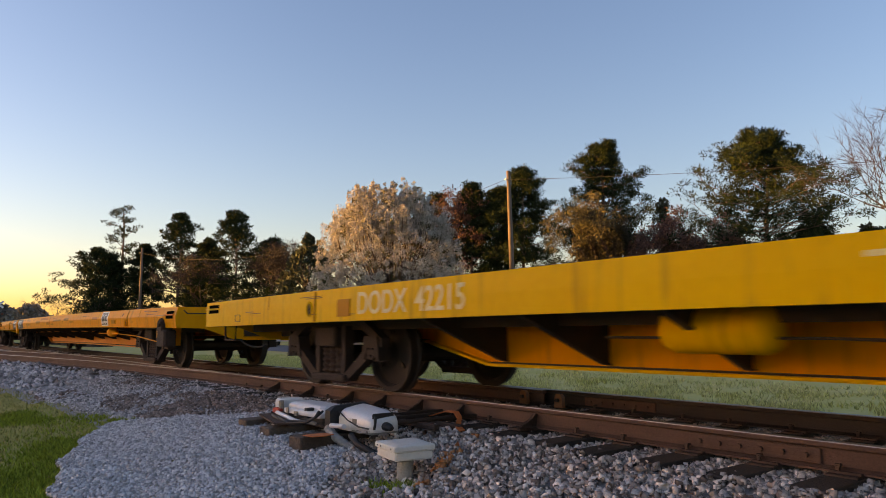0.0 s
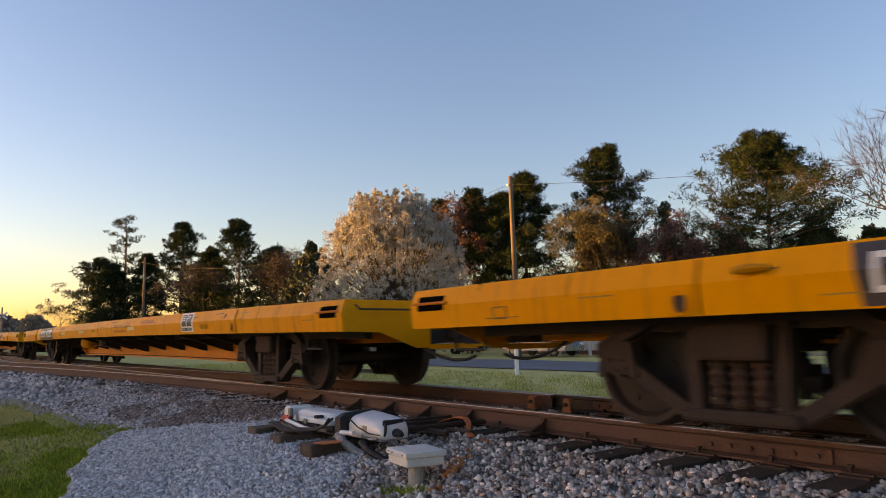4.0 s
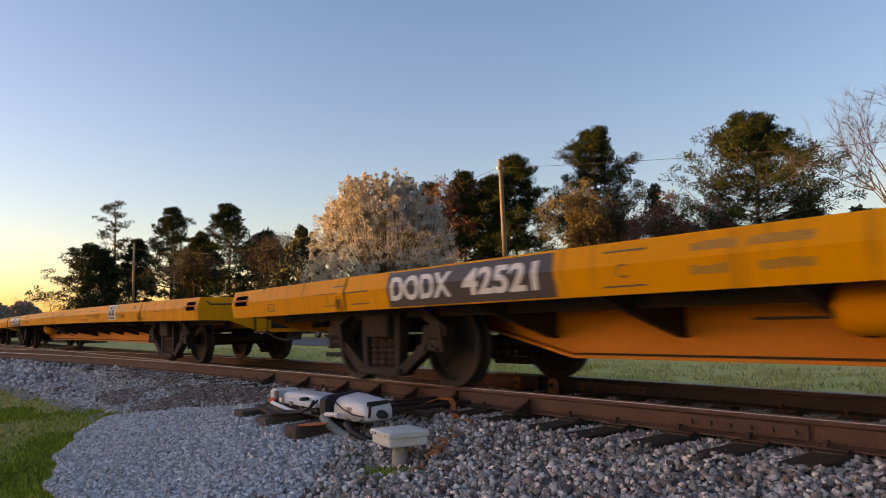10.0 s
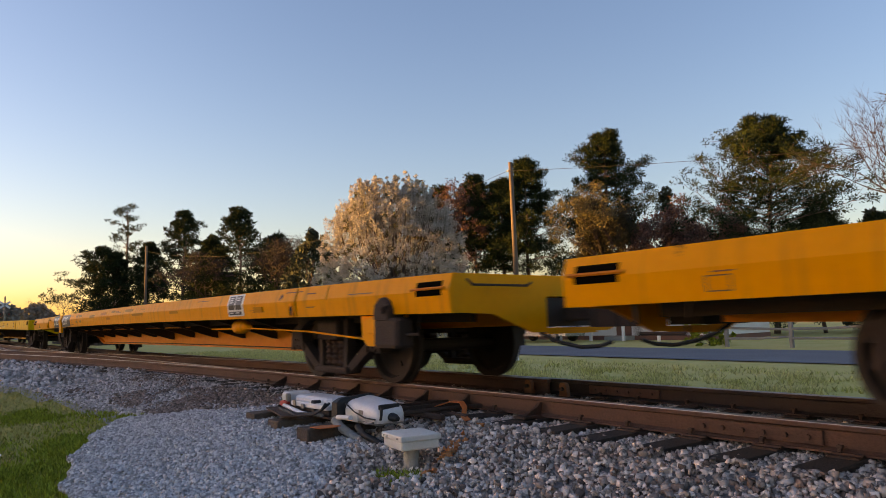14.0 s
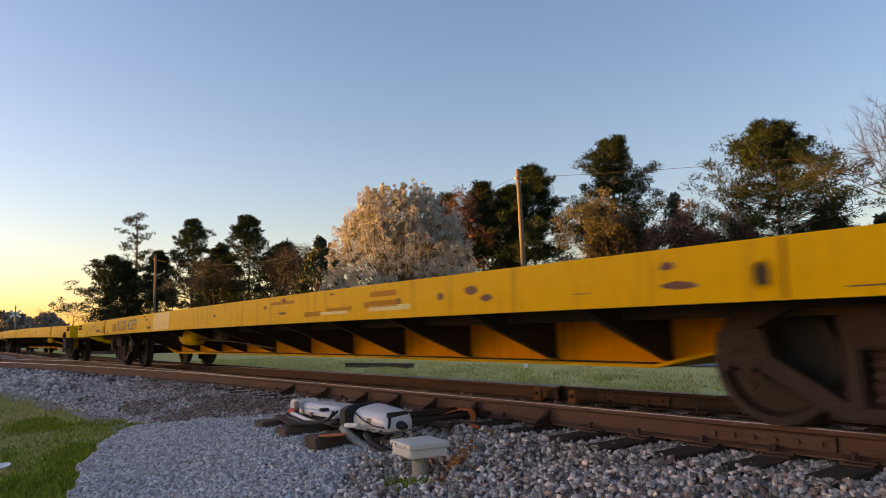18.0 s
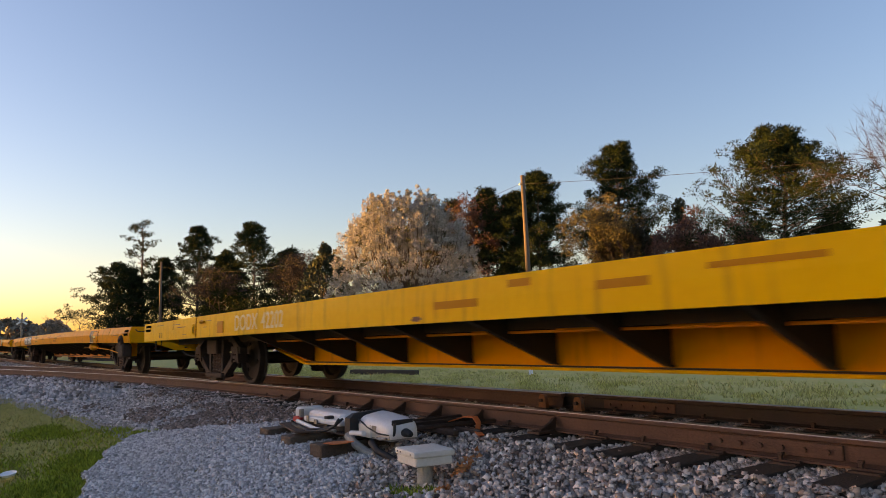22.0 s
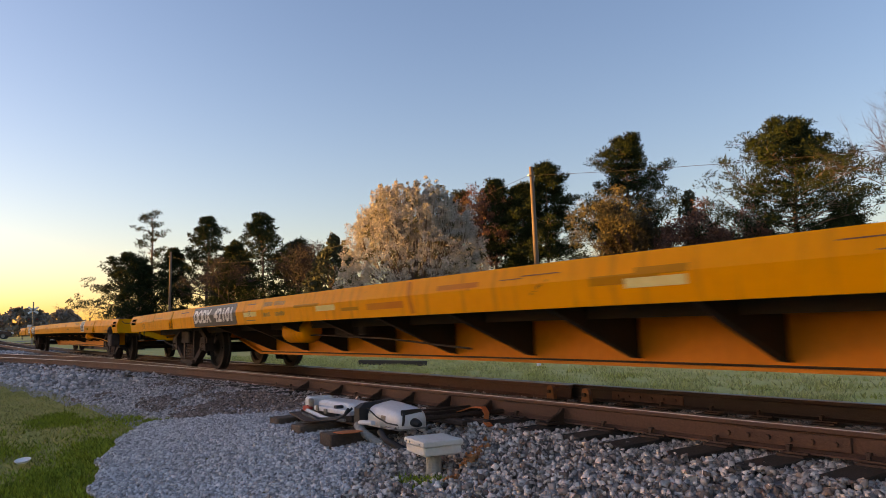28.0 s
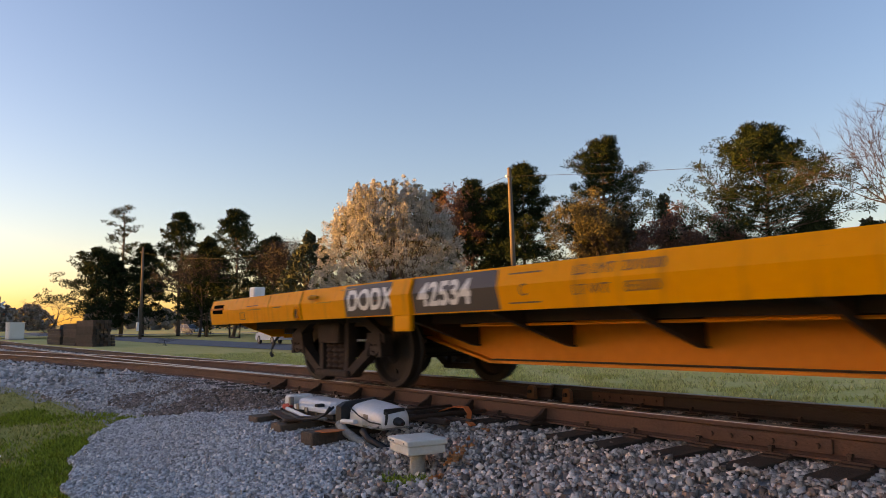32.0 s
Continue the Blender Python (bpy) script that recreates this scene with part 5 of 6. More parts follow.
    for k, (ya, yb) in enumerate(((-0.33, 0.02), (-0.36, -0.02))):
        part("cable", Geo().tube([(-0.66 + 0.2 * k, ya, 0.06), (-0.4 + 0.2 * k, ya - 0.03, 0.03), (-0.1 + 0.1 * k, ya + 0.05, 0.05), (0.14, -0.30, 0.10), (0.18, yb - 0.26, 0.16)], 0.012, 6), M["rubber"], sm, "black cable", True)
    part("cover_bracket", Geo().box(-0.46, -0.40, -0.25, -0.16, 0.03, 0.20, 0.006), M["rubber"], sm, at=GEAR)
    part("padlock", Geo().box(-0.62, -0.56, -0.285, -0.262, 0.09, 0.15, 0.008), M["steel"], sm, at=GEAR)
    part("lid_latch", Geo().box(-0.80, -0.75, -0.275, -0.262, 0.10, 0.18, 0.005), M["steel"], sm, at=GEAR)
    for x in (-1.08, -0.7, -0.3, 0.2):
        part("bolt", Geo().tube([(x, -0.14, 0.02), (x, -0.14, 0.045)], 0.018, 6), M["plate"], sm)
    part("throw_rod", Geo().box(-0.06, 0.0, 0.15, 1.9, 0.02, 0.055, 0.006), M["plate"], sm, "rusty throw rod reaching under the rails")
    part("lock_rod", Geo().box(0.30, 0.34, 0.14, 1.9, 0.04, 0.075, 0.006), M["plate"], sm)
    part("detector_rod", Geo().tube([(0.62, 0.12, 0.06), (0.62, 0.6, 0.06), (0.62, 1.15, 0.05)], 0.022, 8), M["plate"], sm)
    part("connecting_bar", Geo().box(-0.9, 0.9, 0.44, 0.50, 0.005, 0.05, 0.008), M["plate"], sm)
    part("connecting_bar", Geo().box(-0.2, 1.0, 0.64, 0.69, 0.005, 0.045, 0.008), M["plate"], sm)
    hose = [(0.30, -0.26, 0.03), (0.42, -0.26, -0.03), (0.55, -0.22, -0.09), (0.70, -0.16, -0.135), (0.84, -0.10, -0.17)]
    ribs = Geo()
    P = [Vector(p) for p in hose]
    fine = [P[i].lerp(P[i + 1], k / 6) for i in range(4) for k in range(6)] + [P[-1]]
    ribs.tube(fine, [0.034 + 0.005 * (k % 2) for k in range(len(fine))], 10)
    part("conduit_hose", ribs, M["conduit"], sm, "grey ribbed cable conduit")
    part("conduit_hose", Geo().tube([(0.62, -0.22, 0.0), (0.72, -0.22, -0.06), (0.86, -0.16, -0.12), (0.98, -0.10, -0.17)], 0.028, 10), M["rubber"], sm, "black cable conduit", True)
    strap = Geo()
    pts = [(-5.38, -0.44, 0.02), (-5.30, -0.38, 0.05), (-5.20, -0.30, 0.09), (-5.02, -0.32, 0.10), (-4.85, -0.42, 0.07), (-4.70, -0.56, 0.02), (-4.52, -0.66, 0.012)]
    strap.loft([[(x, y - 0.03, z), (x, y + 0.03, z + 0.004), (x, y + 0.03, z + 0.012), (x, y - 0.03, z + 0.008)] for x, y, z in pts])
    ob = thing("ratchet_strap", pose(0, 0, TIE_TOP), "frayed orange webbing strap lying on the tie", "strap")
    part("webbing", strap, M["strap"], ob)
    part("loose_end", Geo().loft([[(x, y - 0.018, z), (x, y + 0.018, z), (x, y + 0.018, z + 0.008), (x, y - 0.018, z + 0.008)] for x, y, z in ((-5.38, -0.45, 0.02), (-5.5, -0.50, 0.022), (-5.62, -0.46, 0.014))]), M["strap"], ob)
    mark = thing("paint_mark", pose(-5.20, -1.66, TIE_TOP), "orange spray mark on the tie end", "paint mark")
    part("mark", Geo().prism([(-0.06, -0.10), (0.07, -0.08), (0.09, 0.03), (0.05, 0.13), (-0.04, 0.10), (-0.08, 0.0)], "z", -0.002, 0.004), M["strap"], mark)


def junction_box():
    zb = ground_z(-4.18, -1.49)
    ob = thing("junction_box", pose(-4.18, -1.49, -0.12, 0, 0, -10), "cream-white fibreglass junction box on a short round post", "junction box")
    part("post", Geo().tube([(0, 0, zb + 0.12 - 0.06), (0, 0, -0.10)], 0.058, 16), M["concrete"], ob, "short buff concrete post", True)
    part("box_body", Geo().box(-0.165, 0.165, -0.15, 0.15, -0.115, -0.048, 0.010), M["boxwhite"], ob)
    lid = Geo().box(-0.178, 0.178, -0.163, 0.163, -0.052, -0.012, 0.008)
    lid.loft([[(x, y, z) for x, y in ((-0.17 + k, -0.155 + k), (0.17 - k, -0.155 + k), (0.17 - k, 0.155 - k), (-0.17 + k, 0.155 - k))] for z, k in ((-0.013, 0), (-0.004, 0.05))])
    part("lid", lid, M["boxwhite"], ob, "slightly domed lid")
    for x in (-0.12, -0.06, 0.12):
        part("lid_screw", Geo().tube([(x, -0.169, -0.032), (x, -0.16, -0.032)], 0.006, 6), M["steel"], ob)


# ---- plants ----
def leaf_cloud(rng, centres, radii, per, size, squash=0.7, up=0.0, wide=0.5, fan=0.6, loose=1.0):
    """Little leaf blades round many centres: numpy vertices and triangles."""
    C = np.repeat(centres, per, axis=0)
    R = np.repeat(radii, per)
    n = len(C)
    d = rng.normal(size=(n, 3))
    d /= np.linalg.norm(d, axis=1)[:, None]
    P = C + d * (R * rng.random(n) ** 0.45)[:, None] * np.array([1, 1, squash])
    s = size * rng.uniform(0.6, 1.4, n)
    a = rng.normal(size=(n, 3)) * loose + d * fan + np.array([0, 0, up])
    a /= np.linalg.norm(a, axis=1)[:, None]
    b = np.cross(a, rng.normal(size=(n, 3)))
    b /= np.linalg.norm(b, axis=1)[:, None]
    V = np.stack([P - b * s[:, None] * wide, P + b * s[:, None] * wide, P + a * s[:, None] * 1.1 + b * s[:, None] * wide * 0.5, P + a * s[:, None] * 1.1 - b * s[:, None] * wide * 0.5], 1).reshape(-1, 3)
    return V, np.arange(4 * n).reshape(-1, 4)


def branch_tube(g, p, d, length, r, rng, bend=0.25, n=5, droop=0.0, steps=4):
    pts, q, v = [p], Vector(p), Vector(d).normalized()
    for k in range(steps):
        v = (v + Vector((rng.gauss(0, bend), rng.gauss(0, bend), rng.gauss(0, bend) - droop)) * 0.5).normalized()
        q = q + v * (length / steps)
        pts.append(q.copy())
    g.tube(pts, [r * (1 - 0.8 * k / steps) for k in range(steps + 1)], n)
    return pts


def pine(x, y, height, width, label, bare=0.45, seed=1, mat="needle", sparse=False, lean=0.0):
    """A loblolly-like pine: bare lower trunk, level limbs in loose tiers, brush-like needle tufts at the twig ends."""
    rng, nr = random.Random(seed), np.random.default_rng(seed)
    z0 = ground_z(x, y) - 0.1
    far = math.hypot(x, y) > 72
    tree = thing("pine_tree", pose(x, y, z0), label, "pine tree", "pines beyond the road")
    g = Geo()
    pts = [(lean * height * (k / 6) ** 1.3 + rng.gauss(0, 0.10), rng.gauss(0, 0.10), height * 0.97 * k / 6) for k in range(7)]
    r0 = height * 0.014
    g.tube(pts, [r0 * (1 - 0.13 * k) for k in range(7)], 9)
    C, R = [], []
    limbs = int((15 if sparse else 44 if far else 84 if width > 11 else 54) * max(1, height / 15))
    for i in range(limbs):
        f = bare + (0.985 - bare) * ((i + rng.random()) / limbs) ** 0.92
        k = min(5, int(f * 6))
        p = Vector(pts[k]).lerp(Vector(pts[min(6, k + 1)]), f * 6 - k)
        u = (f - bare) / (1 - bare)
        dome = max(0.12, 1 - u ** 1.7) ** 0.8 if not sparse else 1 - 0.45 * u
        ln = width * 0.5 * dome * rng.uniform(0.5, 1.12)
        a = 2.4 * i + rng.uniform(-0.6, 0.6)
        limb = branch_tube(g, p, (math.cos(a), math.sin(a), 0.02 + 0.75 * u * u), ln, r0 * 0.36 * (1.1 - f * 0.6), rng, 0.30, 5, -0.07, 5)
        for j in (2, 3, 4, 5):
            for _ in range(1 if sparse else 3):
                d = Vector((math.cos(a) * 0.6 + rng.gauss(0, 0.75), math.sin(a) * 0.6 + rng.gauss(0, 0.75), 0.22 + rng.gauss(0, 0.22)))
                tip = branch_tube(g, limb[j], d, ln * rng.uniform(0.14, 0.30) + 0.25, r0 * 0.09, rng, 0.3, 3, 0, 2)[-1]
                C.append(tuple(tip))
                R.append((0.44 + 0.03 * ln) * rng.uniform(0.6, 1.25))
    for _ in range(5):
        C.append((pts[6][0] + rng.gauss(0, 0.35), pts[6][1] + rng.gauss(0, 0.35), height - rng.uniform(0.1, 0.9)))
        R.append(0.4)
    top = max(c[2] for c in C) + 0.25
    reach = sorted(math.hypot(c[0], c[1]) for c in C)[int(len(C) * 0.96)]
    fx, fz = width * 0.5 / reach, height / top
    C = [(c[0] * fx, c[1] * fx, c[2] * fz) for c in C]
    g.v = [(v[0] * fx, v[1] * fx, v[2] * fz) for v in g.v]
    part("trunk", g, M["bark"], tree, "straight brown trunk with forked limbs", True)
    V, Fq = leaf_cloud(nr, np.array(C), np.array(R), 32 if far else 62, 0.23 if far else 0.155, 0.55, 0.35, 0.20 if far else 0.17, 0.9, 0.7)
    tagged(part("crown", raw_mesh("crown", V, Fq, M[mat]), None, tree, "open crown of dark green needle tufts"))
    return tree


def blossom_tree(x, y, height, width, label, seed):
    """An ornamental pear: upright limbs and shoots, small balls of blossom, an open spiky top."""
    rng, nr = random.Random(seed), np.random.default_rng(seed)
    tree = thing("blossoming_pear_tree", pose(x, y, ground_z(x, y) - 0.1), label, "tree")
    g = Geo()
    g.tube([(0, 0, 0), (0.03, 0, height * 0.12), (0, 0.03, height * 0.3)], [height * 0.022, height * 0.018, height * 0.014], 10)
    C, R, young = [], [], []
    level, half = (0.03, 0.12, 0.25, 0.43, 0.63, 0.79, 0.91, 1.0), (0.62, 0.86, 0.98, 0.98, 0.86, 0.68, 0.48, 0.28)
    for i in range(2500):
        f = 0.04 + 0.94 * rng.random() ** 0.9
        if f > 0.80 and rng.random() < 0.45 * (f - 0.80) / 0.2 + 0.25:
            continue
        a = rng.uniform(0, 2 * math.pi)
        w = float(np.interp(f, level, half)) * width / 2
        rr = w * math.sqrt(rng.uniform(0.30, 1.0)) * (1 + 0.16 * noise.noise((math.cos(a) * 2.2 + seed, math.sin(a) * 2.2, f * 5)))
        c = (rr * math.cos(a), rr * math.sin(a), height * f + rng.gauss(0, 0.15))
        (young if rng.random() < 0.10 else C).append(c)
    for i in range(120):                                   # limbs fanning up to the crown
        a, f = rng.uniform(0, 2 * math.pi), rng.uniform(0.35, 0.97)
        w = float(np.interp(f, level, half)) * width / 2 * rng.uniform(0.5, 0.98)
        e = (w * math.cos(a), w * math.sin(a), height * f)
        g.tube([(0, 0, height * rng.uniform(0.10, 0.25)), (e[0] * 0.45, e[1] * 0.45, height * (0.2 + f * 0.28)), (e[0] * 0.85, e[1] * 0.85, height * f * 0.8), e], [0.09, 0.055, 0.03, 0.010], 5)
    for i in range(240):                                   # straight shoots standing out of the top
        a, f = rng.uniform(0, 2 * math.pi), rng.uniform(0.62, 0.93)
        w = float(np.interp(f, level, half)) * width / 2 * math.sqrt(rng.random()) * 0.98
        e = Vector((w * math.cos(a), w * math.sin(a), height * f))
        ln = rng.uniform(0.5, 1.0)
        g.tube([e - Vector((e.x * 0.06, e.y * 0.06, 0.9)), e, e + Vector((e.x * 0.03, e.y * 0.03, ln))], [0.022, 0.016, 0.006], 4)
        for k in range(4):
            C.append(tuple(e + Vector((rng.gauss(0, 0.05), rng.gauss(0, 0.05), ln * (k / 3.5) - 0.1))))
    C, young = np.array(C), np.array(young)
    part("trunk", g, M["bark"], tree, "dark upright limbs and shoots", True)
    R = np.where(C[:, 2] > height * 0.86, 0.13, 0.23) * nr.uniform(0.65, 1.35, len(C))
    V, Fq = leaf_cloud(nr, C, R, 56, 0.058, 0.95, 0.0)
    part("crown", raw_mesh("crown", V, Fq, M["blossom"]), None, tree, "dense white blossom in small tufts")
    V, Fq = leaf_cloud(nr, young, np.full(len(young), 0.22), 34, 0.075, 0.95, 0.2)
    part("young_foliage", raw_mesh("young_foliage", V, Fq, M["young"]), None, tree)
    return tree


def leafy(name, x, y, height, width, label, category, mat, seed, shape="egg", base=0.08, clumps=260, per=40, leaf=0.12, trunk="bark", rough=0.22):
    """A dense crown filled with small clumps inside an egg, cone or dome outline."""
    rng, nr = random.Random(seed), np.random.default_rng(seed)
    z0 = ground_z(x, y) - 0.1
    tree = thing(name, pose(x, y, z0), label, category)
    g = Geo()
    g.tube([(0, 0, 0), (0.05, 0, height * 0.3), (0, 0.05, height * 0.75)], [height * 0.025, height * 0.018, height * 0.006], 8)
    C, R = [], []
    while len(C) < clumps:
        f = rng.random() ** 0.85
        if shape == "egg":
            w = math.sin(math.pi * min(1, (f * 0.86 + 0.20))) ** 0.62
        elif shape == "cone":
            w = 1.05 - f * 0.98
        else:
            w = math.sqrt(max(0.02, 1 - f * f * 0.97))
        a = rng.uniform(0, 2 * math.pi)
        rr = w * width / 2 * math.sqrt(rng.uniform(0.25, 1.0)) * (1 + rough * noise.noise((math.cos(a) * 1.6 + seed, math.sin(a) * 1.6, f * 4)))
        C.append((rr * math.cos(a), rr * math.sin(a), height * (base + (1 - base) * f)))
        R.append(height * (0.045 if clumps < 1000 else 0.026) * rng.uniform(0.6, 1.4))
    for c in C[::5]:
        m = Vector((c[0] * 0.25, c[1] * 0.25, max(height * 0.12, c[2] * 0.62)))
        g.tube([(0, 0, max(height * 0.08, c[2] * 0.35)), m, c], [height * 0.008, height * 0.005, height * 0.0015], 4)
    part("trunk", g, M[trunk], tree, "", True)
    C, R = np.array(C), np.array(R)
    V, Fq = leaf_cloud(nr, C, R, per, leaf, 0.9, 0.3)
    part("crown", raw_mesh("crown", V, Fq, M[mat]), None, tree)
    return tree


def bare_tree(x, y, height, width, label, seed, buds=None, twigs=1.0, spread=0.5, base=0.18, mat="twig", levels=5):
    """A leafless tree: limbs that fork four times into fine twigs, with or without buds."""
    rng, nr = random.Random(seed), np.random.default_rng(seed)
    z0 = ground_z(x, y) - 0.1
    tree = thing("bare_tree", pose(x, y, z0), label, "tree")
    g = Geo()
    tips = []

    def grow(p, d, ln, r, depth):
        pts = branch_tube(g, p, d, ln, r, rng, 0.22, 6 if depth < 2 else 3, -0.03, 3)
        if depth >= levels:
            tips.append(tuple(pts[-1]))
            tips.append(tuple(pts[-2]))
            return
        n = rng.choice((3, 4, 4))
        for i in range(int(n * (twigs if depth == levels - 1 else 1))):
            q = pts[rng.choice((2, 3, 3))]
            dv = (pts[-1] - pts[-2]).normalized()
            o = Vector((rng.gauss(0, 1), rng.gauss(0, 1), rng.gauss(0, 0.6))) * spread
            grow(q, (dv + o).normalized(), ln * rng.uniform(0.55, 0.8), r * 0.55, depth + 1)

    k = height / 3.1
    grow(Vector((0, 0, 0)), (0, 0, 1), k * 1.0, height * (0.009 if height > 14 else 0.016), 0)
    P = np.array(g.v)
    sx = width / max(1e-3, np.ptp(P[:, 0]))
    sz = height / P[:, 2].max()
    part("twigwork", raw_mesh("twigwork", P * np.array([sx, sx, sz]), np.array([f for f in g.f if len(f) == 4]), M[mat]), None, tree, "fine leafless twigs")
    if buds:
        T = np.array(tips) * np.array([sx, sx, sz])
        V, Fq = leaf_cloud(nr, T, np.full(len(T), 0.36), 6, 0.085)
        part("bud_haze", raw_mesh("bud_haze", V, Fq, M[buds]), None, tree, "haze of reddish spring buds")
    return tree


def grass_blades(name, n, area, keep, height, mat, seed, label):
    rng = np.random.default_rng(seed)
    P = []
    while len(P) < n:
        x, y = rng.uniform(area[0], area[1]), rng.uniform(area[2], area[3])
        if keep(x, y, rng):
            P.append((x, y, ground_z(x, y) - 0.01))
    P = np.array(P)
    n = len(P)
    a = rng.uniform(0, 2 * math.pi, n)
    side = np.stack([np.cos(a), np.sin(a), np.zeros(n)], 1)
    h = height * rng.uniform(0.4, 1.3, n)
    ln = np.stack([rng.normal(0, 0.5, n), rng.normal(0, 0.5, n), np.ones(n)], 1)
    w = (0.006 + 0.012 * height / 0.1) * rng.uniform(0.7, 1.3, n)
    V = np.stack([P - side * w[:, None], P + side * w[:, None], P + ln * h[:, None]], 1).reshape(-1, 3)
    tagged(new(name, raw_mesh(name, V, np.arange(3 * n).reshape(-1, 3), mat)), label, "grass", kind="stuff")


def near_lawn(x, y, rng):
    yn = y - fork(x)
    return yn < -2.0 + 0.3 * noise.noise((x * 0.8, y, 3)) and not in_mound(x, y) and x < -4.4 - 0.35 * (y + 3.5) + 0.4 * noise.noise((x, y, 9))


switch_machine()
junction_box()

# pines: x, y, height, crown width, bare share, seed, needles, sparse
for px, py, ph, pw, bare, sd, mt, sp, lb in (
    (-101.6, 17.1, 12.2, 10.6, 0.28, 21, "needle", False, "broad dark pine with low spreading crown"),
    (-105.5, 21.0, 18.3, 6.0, 0.55, 22, "needle", True, "tall thin pine with sparse airy top"),
    (-98.0, 22.0, 12.5, 6.0, 0.2, 33, "needle", False, "dark pine in a dense row"),
    (-95.4, 25.7, 16.6, 8.0, 0.25, 23, "needle", False, "tall dark pine with irregular crown"),
    (-90.0, 27.5, 13.0, 7.0, 0.15, 34, "needle", False, "dark pine in a dense row"),
    (-81.3, 27.8, 15.5, 8.8, 0.25, 24, "needle", False, "big rounded dark pine"),
    (-77.0, 30.5, 12.0, 7.5, 0.12, 25, "needle", False, "dark pine in a dense row"),
    (-48.3, 32.6, 13.3, 6.0, 0.1, 26, "needle", False, "dark pine behind the blossoming tree"),
    (-46.3, 35.1, 14.3, 4.6, 0.45, 27, "needle", False, "slim pine with reddish-brown tint"),
    (-42.0, 37.2, 15.2, 6.0, 0.42, 28, "needle", False, "pine with high rounded crown and twin trunk"),
    (-43.6, 36.0, 13.6, 5.0, 0.4, 35, "needle", False, "slender pine beside taller ones"),
    (-38.9, 43.9, 17.9, 8.0, 0.42, 29, "needle", False, "tall pine with leaning lit crown"),
    (-38.8, 42.5, 11.5, 8.0, 0.2, 36, "needle", False, "middle-sized pine below a taller one"),
    (-23.3, 41.7, 15.1, 11.6, 0.30, 30, "needle", False, "large spreading pine with open lower limbs"),
    (-20.8, 43.0, 8.2, 8.5, 0.1, 37, "needle", False, "low wide pine beneath a taller one"),
    (-101.0, 18.5, 11.0, 8.0, 0.1, 38, "needle", False, "dark pine in a dense row"),
    (-86.0, 26.0, 12.5, 8.0, 0.1, 39, "needle", False, "dark pine in a dense row"),
    (-18.6, 47.0, 8.0, 5.0, 0.15, 31, "needle", False, "low dark pine at the edge of the wood"),
):
    pine(px, py, ph, pw * 1.06, lb, bare, sd, mt, sp)
leafy("evergreen_tree", -62.6, 27.8, 10.4, 6.0, "very dark dense evergreen tree", "tree", "cedar", 41, "egg", 0.02, 260, 40, 0.18)
leafy("evergreen_tree", -56.0, 33.0, 11.0, 6.0, "very dark dense evergreen tree", "tree", "cedar", 42, "egg", 0.02, 260, 40, 0.18)
leafy("conifer", -33.7, 35.6, 10.0, 3.4, "olive-gold conifer lit by low sun", "conifer", "needle_warm", 43, "cone", 0.03, 240, 44, 0.14)
leafy("conifer", -34.8, 46.8, 12.2, 2.6, "small pointed dark spruce", "conifer", "cedar", 44, "cone", 0.1, 120, 40, 0.15)
leafy("conifer", -20.1, 49.9, 8.4, 4.5, "dark bushy conifer at the wood's edge", "conifer", "cedar", 45, "cone", 0.05, 200, 40, 0.17)
blossom_tree(-37.45, 20.75, 10.8, 10.3, "ornamental pear tree covered in white blossom", 46)
for bx, by, bh, bw, sd, bud, lb in (
    (-74.0, 29.4, 11.6, 9.0, 51, "twig", "leafless dark deciduous tree"),
    (-69.0, 30.5, 10.8, 8.0, 52, "twig", "leafless dark deciduous tree"),
    (-82.5, 24.0, 10.0, 7.0, 60, "twig", "leafless dark deciduous tree"),
    (-30.5, 36.2, 11.3, 5.4, 53, "young", "budding brown deciduous tree"),
    (-32.2, 36.8, 10.2, 4.6, 63, "needle_warm", "budding olive deciduous tree"),
    (-27.2, 36.0, 9.6, 5.2, 54, "redbud", "maple hazy with red spring buds"),
    (-25.6, 37.0, 9.2, 5.0, 55, "redbud", "maple hazy with red spring buds"),
    (-28.8, 37.5, 9.0, 5.0, 56, "redbud", "maple hazy with red spring buds"),
    (-29.6, 39.0, 9.6, 6.0, 64, "redbud", "maple hazy with red spring buds"),
    (-24.2, 38.6, 8.8, 5.4, 65, "redbud", "maple hazy with red spring buds"),
    (-46.5, 33.6, 13.4, 4.8, 57, "redbud", "budding reddish deciduous tree"),
    (-10.9, 34.8, 15.0, 11.5, 58, None, "tall leafless tree with fine twigs"),
    (-146.7, 18.6, 7.8, 9.5, 59, None, "round leafless tree in the distance"),
):
    bare_tree(bx, by, bh, bw, lb, sd, bud, 1.7 if sd == 58 else 1.0, 0.42 if sd == 58 else 0.5)


# ---- poles and wires ----
def utility_pole(x, y, h, label, lean=(0, 0)):
    z = ground_z(x, y)
    ob = thing("utility_pole", pose(x, y, z), label, "utility pole", "utility poles")
    part("post", Geo().tube([(0, 0, -0.3), (lean[0] * 0.5, lean[1] * 0.5, h * 0.5), (lean[0], lean[1], h)], [0.16, 0.14, 0.11], 12), M["polewood"], ob, "", True)
    part("insulator", Geo().tube([(lean[0], lean[1] - 0.14, h - 0.5), (lean[0], lean[1] - 0.24, h - 0.5)], 0.05, 8), M["steel"], ob)
    return (x + lean[0], y + lean[1] - 0.2, z + h - 0.5)


top1 = utility_pole(-27.15, 21.75, 9.85, "weathered brown timber utility pole", (-0.2, -0.08))
